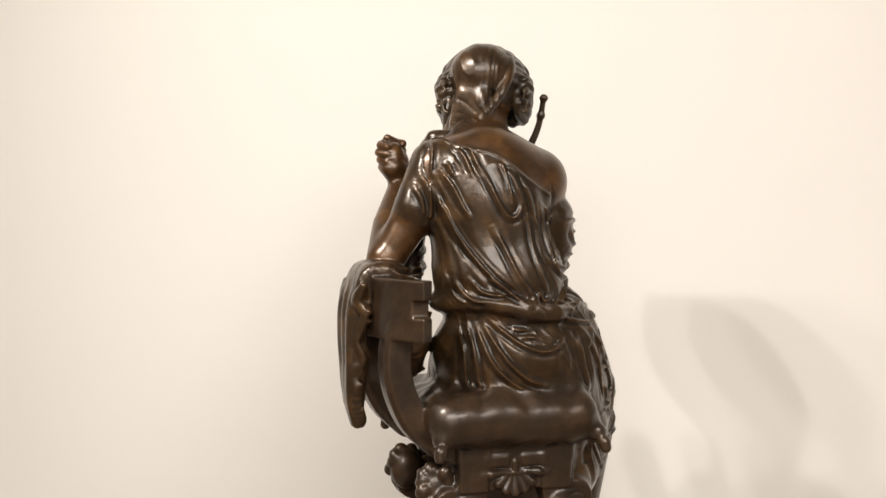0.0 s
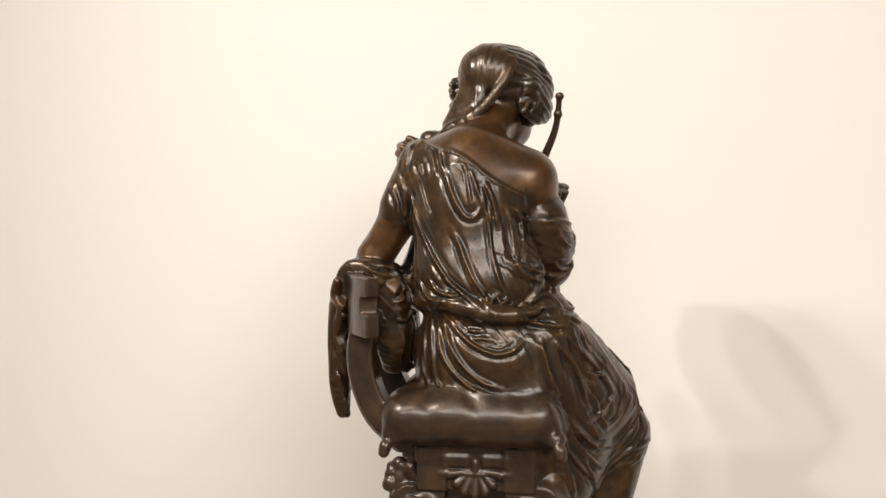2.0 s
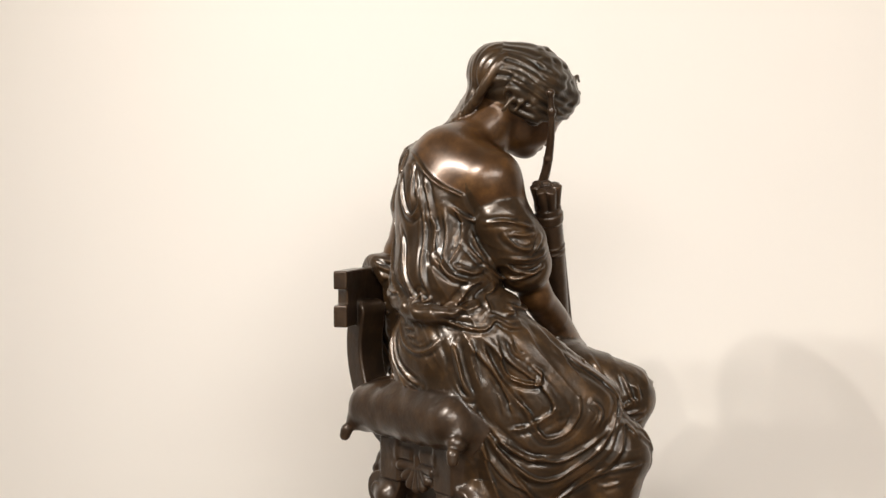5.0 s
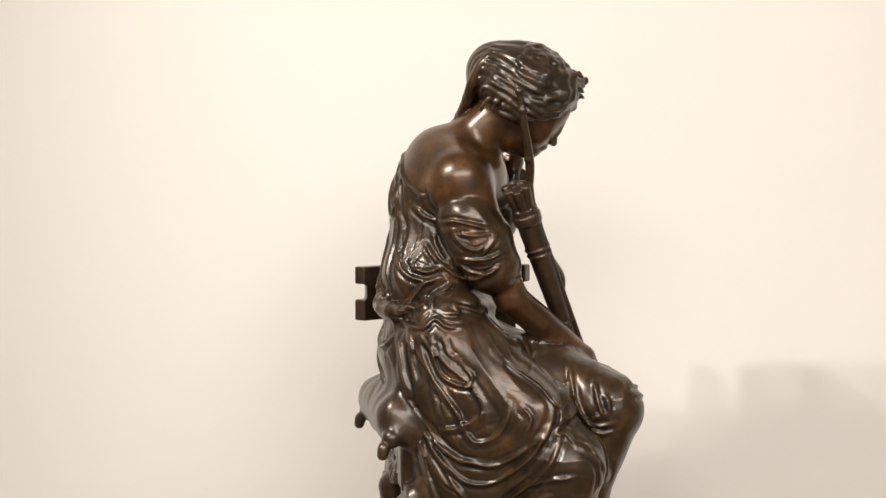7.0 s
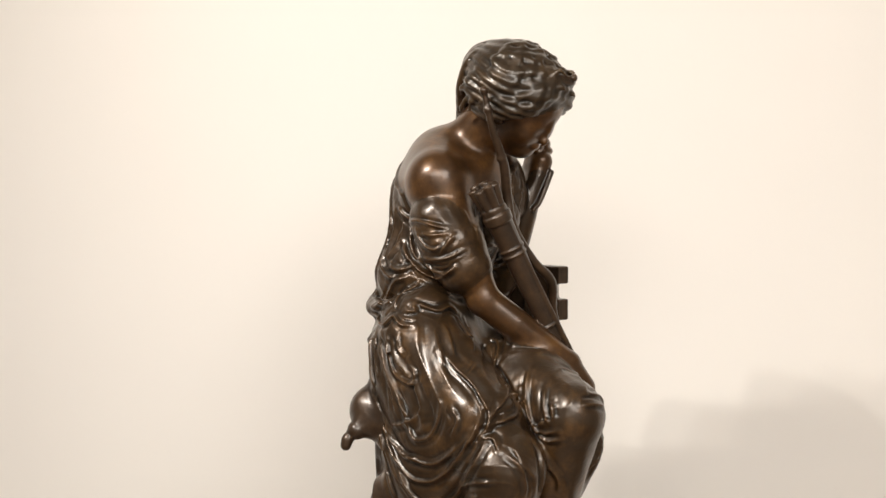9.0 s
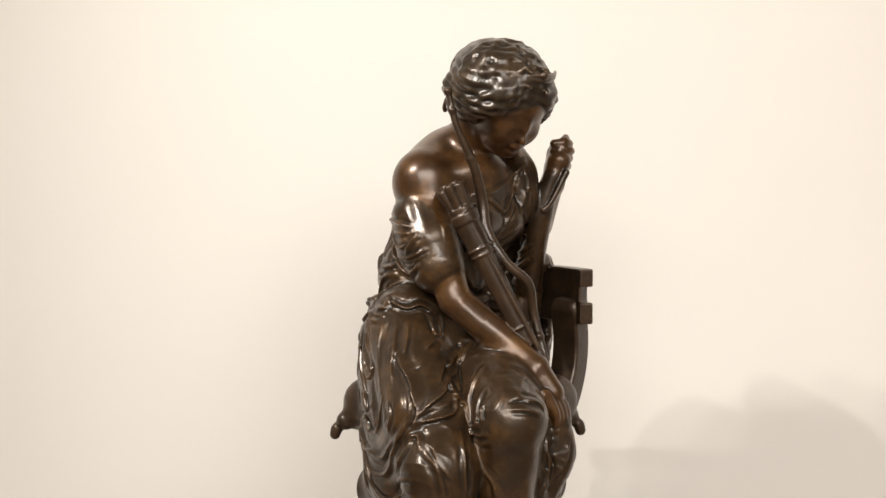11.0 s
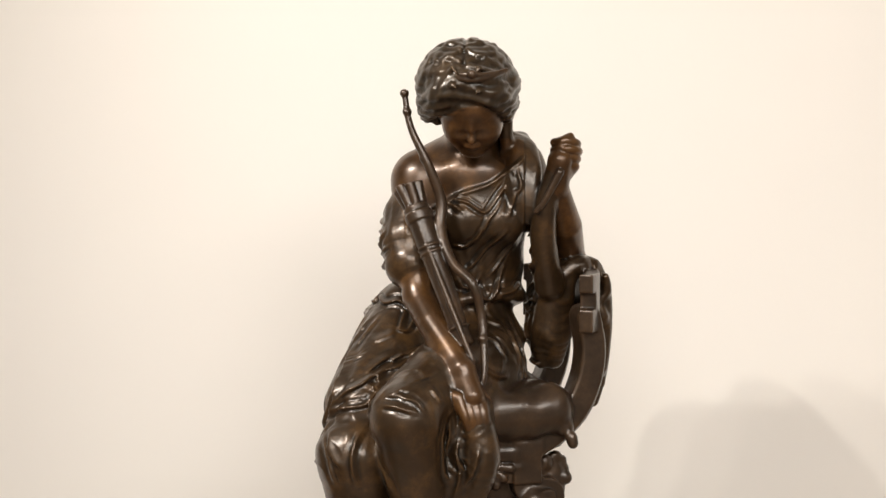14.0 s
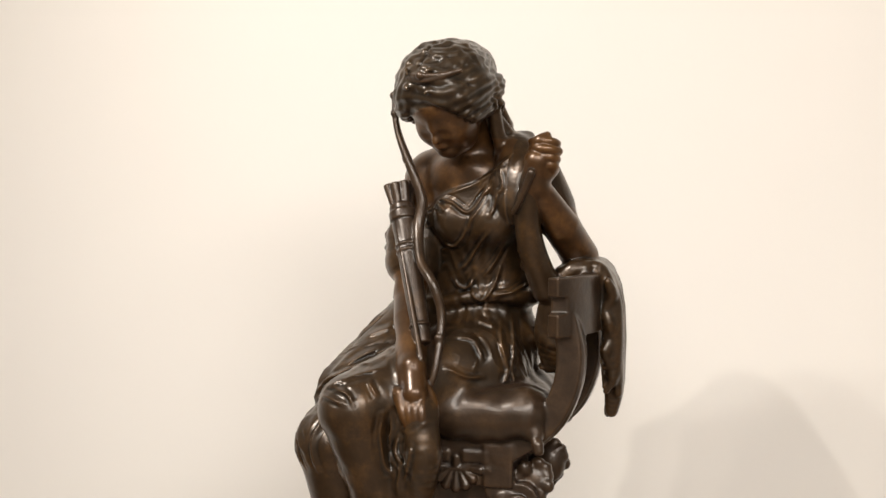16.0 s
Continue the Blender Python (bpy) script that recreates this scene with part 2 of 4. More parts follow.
def chair():
    rot = (0, 0, CHAIR_TURN)
    # cushion, swollen between its tasselled corners
    c = on_chair(0, 0, 0)
    where, (x, y, z) = patch(c + (-0.16, -0.16, -0.31), c + (0.16, 0.16, -0.19))
    a = radians(CHAIR_TURN)
    u = (x - c[0]) * math.cos(a) + (y - c[1]) * math.sin(a)
    v = -(x - c[0]) * math.sin(a) + (y - c[1]) * math.cos(a) + 0.006
    pinch = np.clip(np.abs(u / 0.088) ** 2.5, 0, 1.3) * 0.5 + np.clip(np.abs(v / 0.098) ** 2.5, 0, 1.3) * 0.5
    half = 0.029 * (1 - 0.16 * pinch)
    sag = 0.0025 * np.sin(u * 55) * np.sin(v * 48 + 1) + 0.0019 * np.sin(u * 130 + 2 * np.sin(v * 60)) * np.sin(v * 115 + 1.5 * np.sin(u * 70))
    qu, qv, qz = np.abs(u + 0.004) - 0.090 + 0.024, np.abs(v) - 0.101 + 0.024, np.abs(z + 0.246 + sag) - half + 0.024
    d = np.sqrt(np.maximum(qu, 0) ** 2 + np.maximum(qv, 0) ** 2 + np.maximum(qz, 0) ** 2) - 0.024 + np.minimum(np.maximum(np.maximum(qu, qv), qz), 0)
    merge(where, d, 0.004, CHAIR)
    for su in (-1, 1):
        for sv in (-1, 1):
            v0 = sv * 0.096 - 0.006
            limb([on_chair(su * 0.074, v0 - sv * 0.016, -0.256), on_chair(su * 0.082, v0 - sv * 0.008, -0.262)], [0.015, 0.010], 0.006, CHAIR)
            limb([on_chair(su * 0.082, v0 - sv * 0.004, -0.264), on_chair(su * 0.086, v0, -0.270)], [0.0048, 0.0062], 0.002, CHAIR)
            limb([on_chair(su * 0.087, v0 + sv * 0.001, -0.272), on_chair(su * 0.088, v0 + sv * 0.002, -0.277)], [0.0062, 0.0056], 0.001, CHAIR)
    # seat rail and pierced, carved frame below
    block(on_chair(0, 0, -0.281), (0.061, 0.078, 0.008), rot, 0.002)
    block(on_chair(0, 0, -0.36), (0.050, 0.060, 0.065), rot, 0.004)
    for sv in (-1, 1):
        block(on_chair(0, sv * 0.073, -0.297), (0.044, 0.004, 0.022), rot, 0.002)
        block(on_chair(0, sv * 0.074, -0.302), (0.036, 0.006, 0.0012), rot, 0.001)
        for su in (-1, 1):
            block(on_chair(su * 0.044, sv * 0.070, -0.298), (0.015, 0.010, 0.022), rot, 0.002)
            can(on_chair(su * 0.047, sv * 0.055, -0.322), on_chair(su * 0.047, sv * 0.077, -0.322), 0.017, 0.017)
            can(on_chair(su * 0.066, sv * 0.055, -0.334), on_chair(su * 0.066, sv * 0.077, -0.334), 0.019, 0.019)
            can(on_chair(su * 0.066, sv * 0.070, -0.334), on_chair(su * 0.066, sv * 0.081, -0.334), 0.009, 0.008)
            limb([on_chair(su * 0.052, sv * 0.072, -0.34), on_chair(su * 0.045, sv * 0.065, -0.41)], [0.016, 0.012], 0.006, CHAIR)
        for k in range(-3, 4):
            t = radians(k * 29)
            reach = 0.021 + 0.005 * (abs(k) == 3)
            limb([on_chair(0.005 * math.sin(t), sv * 0.075, -0.300), on_chair(reach * math.sin(t), sv * 0.077, -0.301 - reach * math.cos(t))], [0.0032, 0.0056], 0.0006, CHAIR)
        limb([on_chair(0, sv * 0.075, -0.291), on_chair(0, sv * 0.076, -0.299)], [0.005, 0.004], 0.001, CHAIR)
        for su in (-1, 1):
            block(on_chair(su * 0.020, sv * 0.076, -0.289), (0.013, 0.004, 0.0055), rot, 0.002)
    # curved back board with notched ends
    o = on_chair(0.02, -0.004, -0.134)
    where, (x, y, z) = patch(o + (-0.2, -0.2, -0.05), o + (0.06, 0.2, 0.05))
    u = (x - o[0]) * math.cos(a) + (y - o[1]) * math.sin(a)
    v = -(x - o[0]) * math.sin(a) + (y - o[1]) * math.cos(a)
    r, ang = np.sqrt(u * u + v * v), np.arctan2(np.abs(v), -u)
    q = [np.abs(r - 0.154) - 0.0075, np.abs(z - o[2]) - 0.030, (ang - np.where(v < 0, radians(39.5), radians(38))) * 0.154 + 0 * z]
    q = [k + 0.0015 for k in q]
    d = np.sqrt(sum(np.maximum(k, 0) ** 2 for k in q)) + np.minimum(np.maximum(np.maximum(q[0], q[1]), q[2]), 0) - 0.0015
    merge(where, d, 0.002, CHAIR)
    for side in (-1, 1):
        t = radians(39.5 if side < 0 else 38)
        e = on_chair(0.02 - 0.154 * math.cos(t), side * 0.154 * math.sin(t) - 0.004, -0.132)
        block(e, (0.03, 0.0075, 0.0085), (0, 0, CHAIR_TURN), 0.003, cut=True)
        # splayed stile below the board
        back, at = (-0.008, -0.055) if side < 0 else (-0.005, 0.062)
        plank([(-0.106 + back, -0.150), (-0.111 + back, -0.182), (-0.107 + back, -0.214), (-0.092 + back, -0.246), (-0.068 + 0.8 * back, -0.270), (-0.045 + 0.5 * back, -0.285)],
              [0.013, 0.013, 0.013, 0.013, 0.012], at, [0.016, 0.016, 0.017])
        plank([(-0.112 + back, -0.155), (-0.117 + back, -0.182), (-0.113 + back, -0.216), (-0.098 + back, -0.250), (-0.072 + 0.8 * back, -0.276)],
              [0.009, 0.009], at, [0.012, 0.012])
        # leafy boss where the stile meets the seat frame
        egg(on_chair(-0.076, side * 0.050, -0.318), (0.018, 0.014, 0.022), (0, 0, CHAIR_TURN), 0.004, CHAIR)
        for k in range(11):
            t = 2.4 * k
            egg(on_chair(-0.077 + 0.014 * math.cos(t), side * (0.056 + 0.005 * math.sin(2 * t)), -0.316 + 0.018 * math.sin(t)), (0.0085, 0.0075, 0.0062), (20 * k, 35 * k, 0), 0.003, CHAIR)


def figure():
    # trunk
    egg((0.009, -0.036, -0.044), (0.061, 0.054, 0.076), (8, 0, 8), 0.02, DRAPE)
    egg((-0.024, 0.008, -0.050), (0.025, 0.026, 0.027), soft=0.02, kind=DRAPE)
    egg((0.016, 0.016, -0.050), (0.025, 0.026, 0.027), soft=0.02, kind=DRAPE)
    egg((0.022, -0.044, -0.110), (0.068, 0.056, 0.052), (0, 0, 8), 0.03, DRAPE)
    egg((0.034, -0.034, -0.185), (0.084, 0.066, 0.062), (0, 0, 15), 0.02, DRAPE)
    limb([(-0.040, -0.039, 0.006), (0.004, -0.037, 0.016), (0.058, -0.012, -0.004)], [0.026, 0.031, 0.028], 0.025, BARE)
    egg((0.006, 0.008, -0.008), (0.042, 0.022, 0.03), (-20, 0, 0), 0.02, BARE)
    limb([(0.014, -0.034, 0.015), (0.062, -0.014, -0.014)], [0.026, 0.0265], 0.020, BARE)
    # bloused waist over the girdle, and its knotted fall on the right hip
    ring = []
    for k in range(25):
        t = 2 * math.pi * k / 24
        ring.append((0.027 + 0.070 * math.cos(t), -0.040 + 0.058 * math.sin(t), -0.134 + 0.004 * math.sin(3 * t + 1) - 0.004 * math.cos(t)))
    limb(ring, [0.0065 + 0.0022 * math.sin(7 * k) for k in range(25)], 0.012, DRAPE)
    egg((0.082, -0.012, -0.135), (0.020, 0.024, 0.017), soft=0.012, kind=DRAPE)
    egg((0.092, -0.030, -0.143), (0.014, 0.02, 0.012), soft=0.008, kind=DRAPE)
    # neck and head, bowed
    limb([(0.006, -0.012, 0.026), (0.006, 0.026, 0.064)], [0.028, 0.025], 0.014, BARE)
    ORIGIN[:] = HEAD_MOVE
    egg((0.0120, 0.0460, 0.094), (0.047, 0.055, 0.042), (-22, 0, 0), 0.010, LOCKS)
    egg((0.008, 0.013, 0.105), (0.033, 0.028, 0.032), (-10, 0, 0), 0.006, DRAPE)
    egg((0.006, 0.0535, 0.0545), (0.031, 0.029, 0.042), (-48, 0, 0), 0.010, BARE)
    egg((0.006, 0.066, 0.064), (0.030, 0.0272, 0.018), soft=0.004, kind=BARE)
    limb([(0.006, 0.0835, 0.050), (0.006, 0.0765, 0.031)], [0.0028, 0.0036], 0.006, BARE)
    egg((0.006, 0.051, 0.0235), (0.0105, 0.011, 0.008), soft=0.010, kind=BARE)
    egg((0.006, 0.0655, 0.0275), (0.0070, 0.0045, 0.0036), (-40, 0, 0), 0.004, BARE)
    for side in (-1, 1):
        egg((0.006 + side * 0.0155, 0.062, 0.044), (0.011, 0.012, 0.013), (-40, 0, 0), 0.010, BARE)
    for side in (-1, 1):
        hollow((0.001 + side * 0.0130, 0.0775, 0.0365), (0.0098, 0.0052, 0.0044))
    ORIGIN[:] = 0
    # right arm, resting on the knee
    limb([(0.062, -0.010, -0.008), (0.065, 0.014, -0.07), (0.059, 0.041, -0.128)], [0.0275, 0.024, 0.0165], 0.010, BARE)
    limb([(0.059, 0.041, -0.128), (0.042, 0.068, -0.153), (0.010, 0.112, -0.192)], [0.0165, 0.0165, 0.0112], 0.004, BARE)
    limb([(0.010, 0.112, -0.194), (0.0, 0.124, -0.218)], [0.0122, 0.0125], 0.006, BARE)
    for k in range(4):
        bent([(-0.006 + 0.006 * k, 0.122 + 0.003 * k, -0.218), (-0.012 + 0.006 * k, 0.131 + 0.002 * k, -0.236), (-0.013 + 0.005 * k, 0.128 + 0.002 * k, -0.254 + 0.003 * abs(k - 1))], [0.0052, 0.0046, 0.0034], 0.0015, BARE)
    bent([(0.004, 0.11, -0.205), (-0.012, 0.112, -0.222), (-0.016, 0.114, -0.238)], [0.006, 0.005, 0.0036], 0.003, BARE)
    # left arm, propped on the chair back
    limb([(-0.040, -0.042, 0.002), (-0.093, -0.051, -0.087)], [0.0245, 0.0180], 0.012, BARE)
    limb([(-0.096, -0.051, -0.088), (-0.092, -0.016, -0.056), (-0.082, 0.024, -0.012)], [0.019, 0.0185, 0.012], 0.005, BARE)
    limb([(-0.082, 0.024, -0.012), (-0.086, 0.030, 0.012)], [0.0125, 0.013], 0.005, BARE)
    def fist(u, c, z):
        return (-0.857 * u - 0.515 * c, -0.515 * u + 0.857 * c, z)

    for k in range(4):
        z, o = 0.031 - 0.0077 * k, 0.002 * abs(k - 1)
        bent([fist(0.054, 0.066, z), fist(0.060, 0.077 - o, z + 0.001), fist(0.071, 0.079 - o, z), fist(0.080 - o, 0.071, z - 0.002), fist(0.076, 0.060, z - 0.004)], [0.0046, 0.0047, 0.0046, 0.0044, 0.0038], 0.0010, BARE)
    egg(fist(0.066, 0.066, 0.018), (0.0125, 0.0125, 0.0150), soft=0.004)
    egg(fist(0.068, 0.062, 0.004), (0.0120, 0.0120, 0.0130), soft=0.006)
    bent([fist(0.062, 0.060, 0.006), fist(0.056, 0.068, 0.018), fist(0.060, 0.074, 0.032), fist(0.068, 0.074, 0.037)], [0.0065, 0.0058, 0.0050, 0.0044], 0.003, BARE)
    # sleeves
    limb([(0.070, -0.004, -0.048), (0.070, 0.010, -0.072), (0.068, 0.022, -0.094)], [0.031, 0.0335, 0.029], 0.004, DRAPE)
    limb([(-0.046, -0.040, 0.010), (-0.057, -0.047, -0.02), (-0.064, -0.050, -0.036)], [0.0235, 0.0240, 0.0235], 0.006, DRAPE)
    # legs under the skirt
    limb([(0.0, 0.0, -0.205), (0.032, 0.07, -0.215), (0.063, 0.138, -0.236)], [0.052, 0.044, 0.036], 0.012, DRAPE)
    limb([(0.063, 0.138, -0.238), (0.052, 0.114, -0.31), (0.046, 0.098, -0.40)], [0.035, 0.031, 0.026], 0.005, DRAPE)
    limb([(0.066, -0.02, -0.212), (0.118, 0.098, -0.283)], [0.060, 0.040], 0.008, DRAPE)
    limb([(0.118, 0.098, -0.285), (0.106, 0.082, -0.40)], [0.038, 0.027], 0.004, DRAPE)
    limb([(0.082, -0.020, -0.170), (0.112, 0.064, -0.238)], [0.044, 0.042], 0.012, DRAPE)
    egg((0.093, 0.006, -0.285), (0.043, 0.058, 0.075), (0, 0, -10), 0.03, DRAPE)
    egg((0.050, 0.035, -0.33), (0.04, 0.04, 0.06), soft=0.02, kind=DRAPE)
    # gathered cloth falling beside the left knee
    bent([(-0.004, 0.118, -0.235), (-0.008, 0.122, -0.28), (0.0, 0.112, -0.325)], [0.016, 0.020, 0.012], 0.006, DRAPE)
    bent([(0.016, 0.118, -0.24), (0.014, 0.118, -0.29), (0.02, 0.105, -0.36)], [0.014, 0.016, 0.016], 0.006, DRAPE)


def hair():
    """Waved locks swept back from a parting, a roll over the brow, a crescent diadem and the head scarf."""
    ORIGIN[:] = HEAD_MOVE
    c, r = np.array((0.012, 0.046, 0.094)), np.array((0.047, 0.055, 0.042))
    m = turn_of(-22, 0, 0)
    rnd = random.Random(4)
    for side in (-1, 1):
        # strands from the parting over the temples to the nape
        for k in range(9):
            start = radians(78 - 9.5 * k)
            pts = []
            for j in range(8):
                s = j / 7
                lon = radians(4 + 78 * s ** 0.8) + 0.05 * math.sin(3.1 * j + k * 1.7)
                lat = start - 0.42 * s + 0.07 * math.sin(2.6 * j + 2.2 * k)
                n = np.array((side * math.sin(lon), math.sin(lat) * math.cos(lon), math.cos(lat) * math.cos(lon)))
                pts.append(c + m @ (n * r * 0.962))
            bent(pts, [0.0026, 0.0034, 0.0040, 0.0036, 0.0042, 0.0036, 0.0030], 0.0035, LOCKS, steps=4)
        # full waved roll of hair round the brow
        for k in range(5):
            dz, out = 0.0075 * (k - 2), 0.004 * math.cos((k - 2) * 0.8)
            w = [0.0024 * math.sin(2.4 * j + 1.7 * k + side) for j in range(6)]
            bent([(0.008 + side * 0.002, 0.096 + out, 0.089 + 0.85 * dz), (0.008 + side * 0.018, 0.092 + out + w[1], 0.085 + 0.85 * dz + w[0]), (0.009 + side * (0.031 + out), 0.081 + w[2], 0.077 + dz + w[1]), (0.011 + side * (0.040 + out), 0.060, 0.072 + dz + w[3]), (0.012 + side * (0.041 + out), 0.037, 0.075 + dz + w[4]), (0.011 + side * 0.034, 0.016, 0.076 + 0.6 * dz)],
                 [0.0045, 0.0055, 0.0060, 0.0065, 0.0060, 0.0045], 0.0035, LOCKS, steps=4)
        for k in range(16):
            t = (k % 8) / 7
            z = 0.066 + 0.011 * (1 - t) + (0.022 - 0.006 * (1 - t)) * (k // 8) + 0.004 * rnd.uniform(-1, 1)
            x, y = 0.010 + side * (0.006 + 0.038 * math.sin(0.1 + t * 2.0)), 0.1005 - 0.084 * t - 0.004 * t
            bent([(x, y + 0.007, z + 0.002), (x + side * 0.004, y + 0.002, z + 0.006), (x + side * 0.005, y - 0.005, z + 0.001), (x + side * 0.002, y - 0.008, z - 0.005)], [0.0014, 0.0025, 0.0025, 0.0014], 0.003, LOCKS, steps=3)
        egg((0.011 + side * 0.042, 0.024, 0.088), (0.010, 0.014, 0.016), soft=0.006, kind=LOCKS)
        egg((0.011 + side * 0.042, 0.050, 0.090), (0.011, 0.022, 0.013), (0, side * 15, 0), 0.007, LOCKS)
        egg((0.011 + side * 0.022, 0.088, 0.078), (0.018, 0.012, 0.009), (0, 0, -side * 25), 0.006, LOCKS)
        egg((0.011 + side * 0.032, 0.042, 0.056), (0.006, 0.009, 0.008), soft=0.003, kind=LOCKS)
    # crescent, its horns swept up and back
    for k in range(2):
        bent([(-0.029, 0.085, 0.100 + 0.002 * k), (-0.014, 0.099, 0.0935 + 0.003 * k), (0.004, 0.1065 + 0.001 * k, 0.090 + 0.005 * k), (0.022, 0.099, 0.0935 + 0.003 * k), (0.038, 0.085, 0.100 + 0.002 * k)], [0.0014, 0.0022, 0.0026, 0.0022, 0.0014], 0.002, CHAIR)
    egg((0.004, 0.1095, 0.0955), (0.0042, 0.0030, 0.0042), soft=0.001, kind=CHAIR)
    ORIGIN[:] = 0
    # scarf wound over the crown, its tail falling to the left shoulder
    bent([(0.024, 0.038, 0.127), (0.034, 0.014, 0.117), (0.030, -0.002, 0.094), (0.012, -0.013, 0.068), (-0.012, -0.027, 0.047), (-0.032, -0.038, 0.034)], [0.0045, 0.005, 0.005, 0.0055, 0.0055, 0.004], 0.003, DRAPE)
    bent([(-0.004, 0.018, 0.122), (-0.010, 0.008, 0.096), (-0.012, -0.004, 0.066), (-0.020, -0.024, 0.044)], [0.006, 0.009, 0.009, 0.008], 0.008, DRAPE)
    bent([(-0.028, 0.034, 0.100), (-0.029, 0.022, 0.075), (-0.030, 0.012, 0.045), (-0.032, 0.004, 0.020), (-0.031, 0.012, -0.006)], [0.006, 0.008, 0.007, 0.008, 0.006], 0.004, DRAPE)
    limb([(-0.018, 0.024, 0.088), (-0.022, 0.006, 0.058), (-0.030, -0.014, 0.034)], [0.008, 0.008, 0.010], 0.006, DRAPE)
    for k in range(5):
        s = k / 4
        bent([(-0.006 + 0.020 * s, 0.030 - 0.004 * s, 0.123 + 0.003 * s), (-0.015 + 0.022 * s, 0.010 - 0.008 * s, 0.104), (-0.018 + 0.024 * s, -0.003 - 0.006 * s, 0.078), (-0.025 + 0.018 * s, -0.021 + 0.002 * s, 0.050)],
             [0.0042, 0.0058, 0.0062, 0.0058], 0.0035, DRAPE)
    for k in range(3):
        bent([(-0.034 - 0.006 * k, -0.026, 0.036), (-0.040 - 0.007 * k, -0.004, 0.030 - 0.004 * k), (-0.040 - 0.009 * k, 0.014, 0.006 - 0.004 * k), (-0.040 - 0.007 * k, 0.020, -0.026 - 0.004 * k), (-0.044 - 0.004 * k, 0.016, -0.048)],
             [0.008, 0.0095, 0.0095, 0.0085, 0.005], 0.004, DRAPE)
    bent([(0.013, 0.020, 0.127), (0.008, 0.001, 0.100), (-0.002, -0.011, 0.066), (-0.018, -0.029, 0.046)], [0.004, 0.0045, 0.0045, 0.004], 0.003, DRAPE)
    bent([(0.002, 0.026, 0.131), (-0.010, 0.012, 0.110), (-0.018, 0.004, 0.084), (-0.024, -0.010, 0.052)], [0.003, 0.0035, 0.0035, 0.003], 0.002, DRAPE)


def things_held():
    # quiver with banded tube and arrow ends
    a, b = np.array((0.067, 0.048, -0.020)), np.array((0.008, 0.096, -0.172))
    can(a + (b - a) * 0.10, b, 0.0135, 0.0088)
    can(a + (b - a) * 0.14, a + (b - a) * 0.20, 0.0150, 0.0145)
    for t, r in ((0.36, 0.0136), (0.40, 0.0133), (0.88, 0.0112)):
        can(a + (b - a) * t, a + (b - a) * (t + 0.014), r, r)
    side = np.array((0.6, 0.74, 0.0))
    up = (a - b) / np.linalg.norm(a - b)
    for k in range(7):
        t = 2 * math.pi * k / 7
        out = side * math.cos(t) + np.cross(up, side) * math.sin(t)
        p = a + out * 0.0105
        can(p - up * 0.024 - out * 0.003, p + up * (0.008 + 0.002 * math.sin(5 * k)) + out * 0.002, 0.0042, 0.0052)
    can(a - up * 0.01, a + up * 0.004, 0.010, 0.009)
    # an arrow alongside
    limb([(0.060, 0.066, -0.045), (0.000, 0.112, -0.185)], [0.0028, 0.0028], 0.001, CHAIR)
    # bow with horn tips and grip
    bent([(0.073, 0.049, 0.081), (0.066, 0.054, 0.046), (0.048, 0.058, 0.008), (0.035, 0.055, -0.028), (0.035, 0.062, -0.058), (0.022, 0.078, -0.09), (0.001, 0.088, -0.112), (-0.008, 0.086, -0.146), (-0.011, 0.103, -0.196), (-0.006, 0.108, -0.215)],
         [0.003, 0.0036, 0.0048, 0.0056, 0.006, 0.0048, 0.005, 0.0046, 0.0036, 0.003], 0.002, CHAIR)
    for p in ((0.073, 0.049, 0.081), (0.070, 0.052, 0.062), (0.052, 0.057, 0.014), (-0.009, 0.093, -0.165)):
        egg(p, (0.0048, 0.0048, 0.0042), soft=0.002, kind=CHAIR)


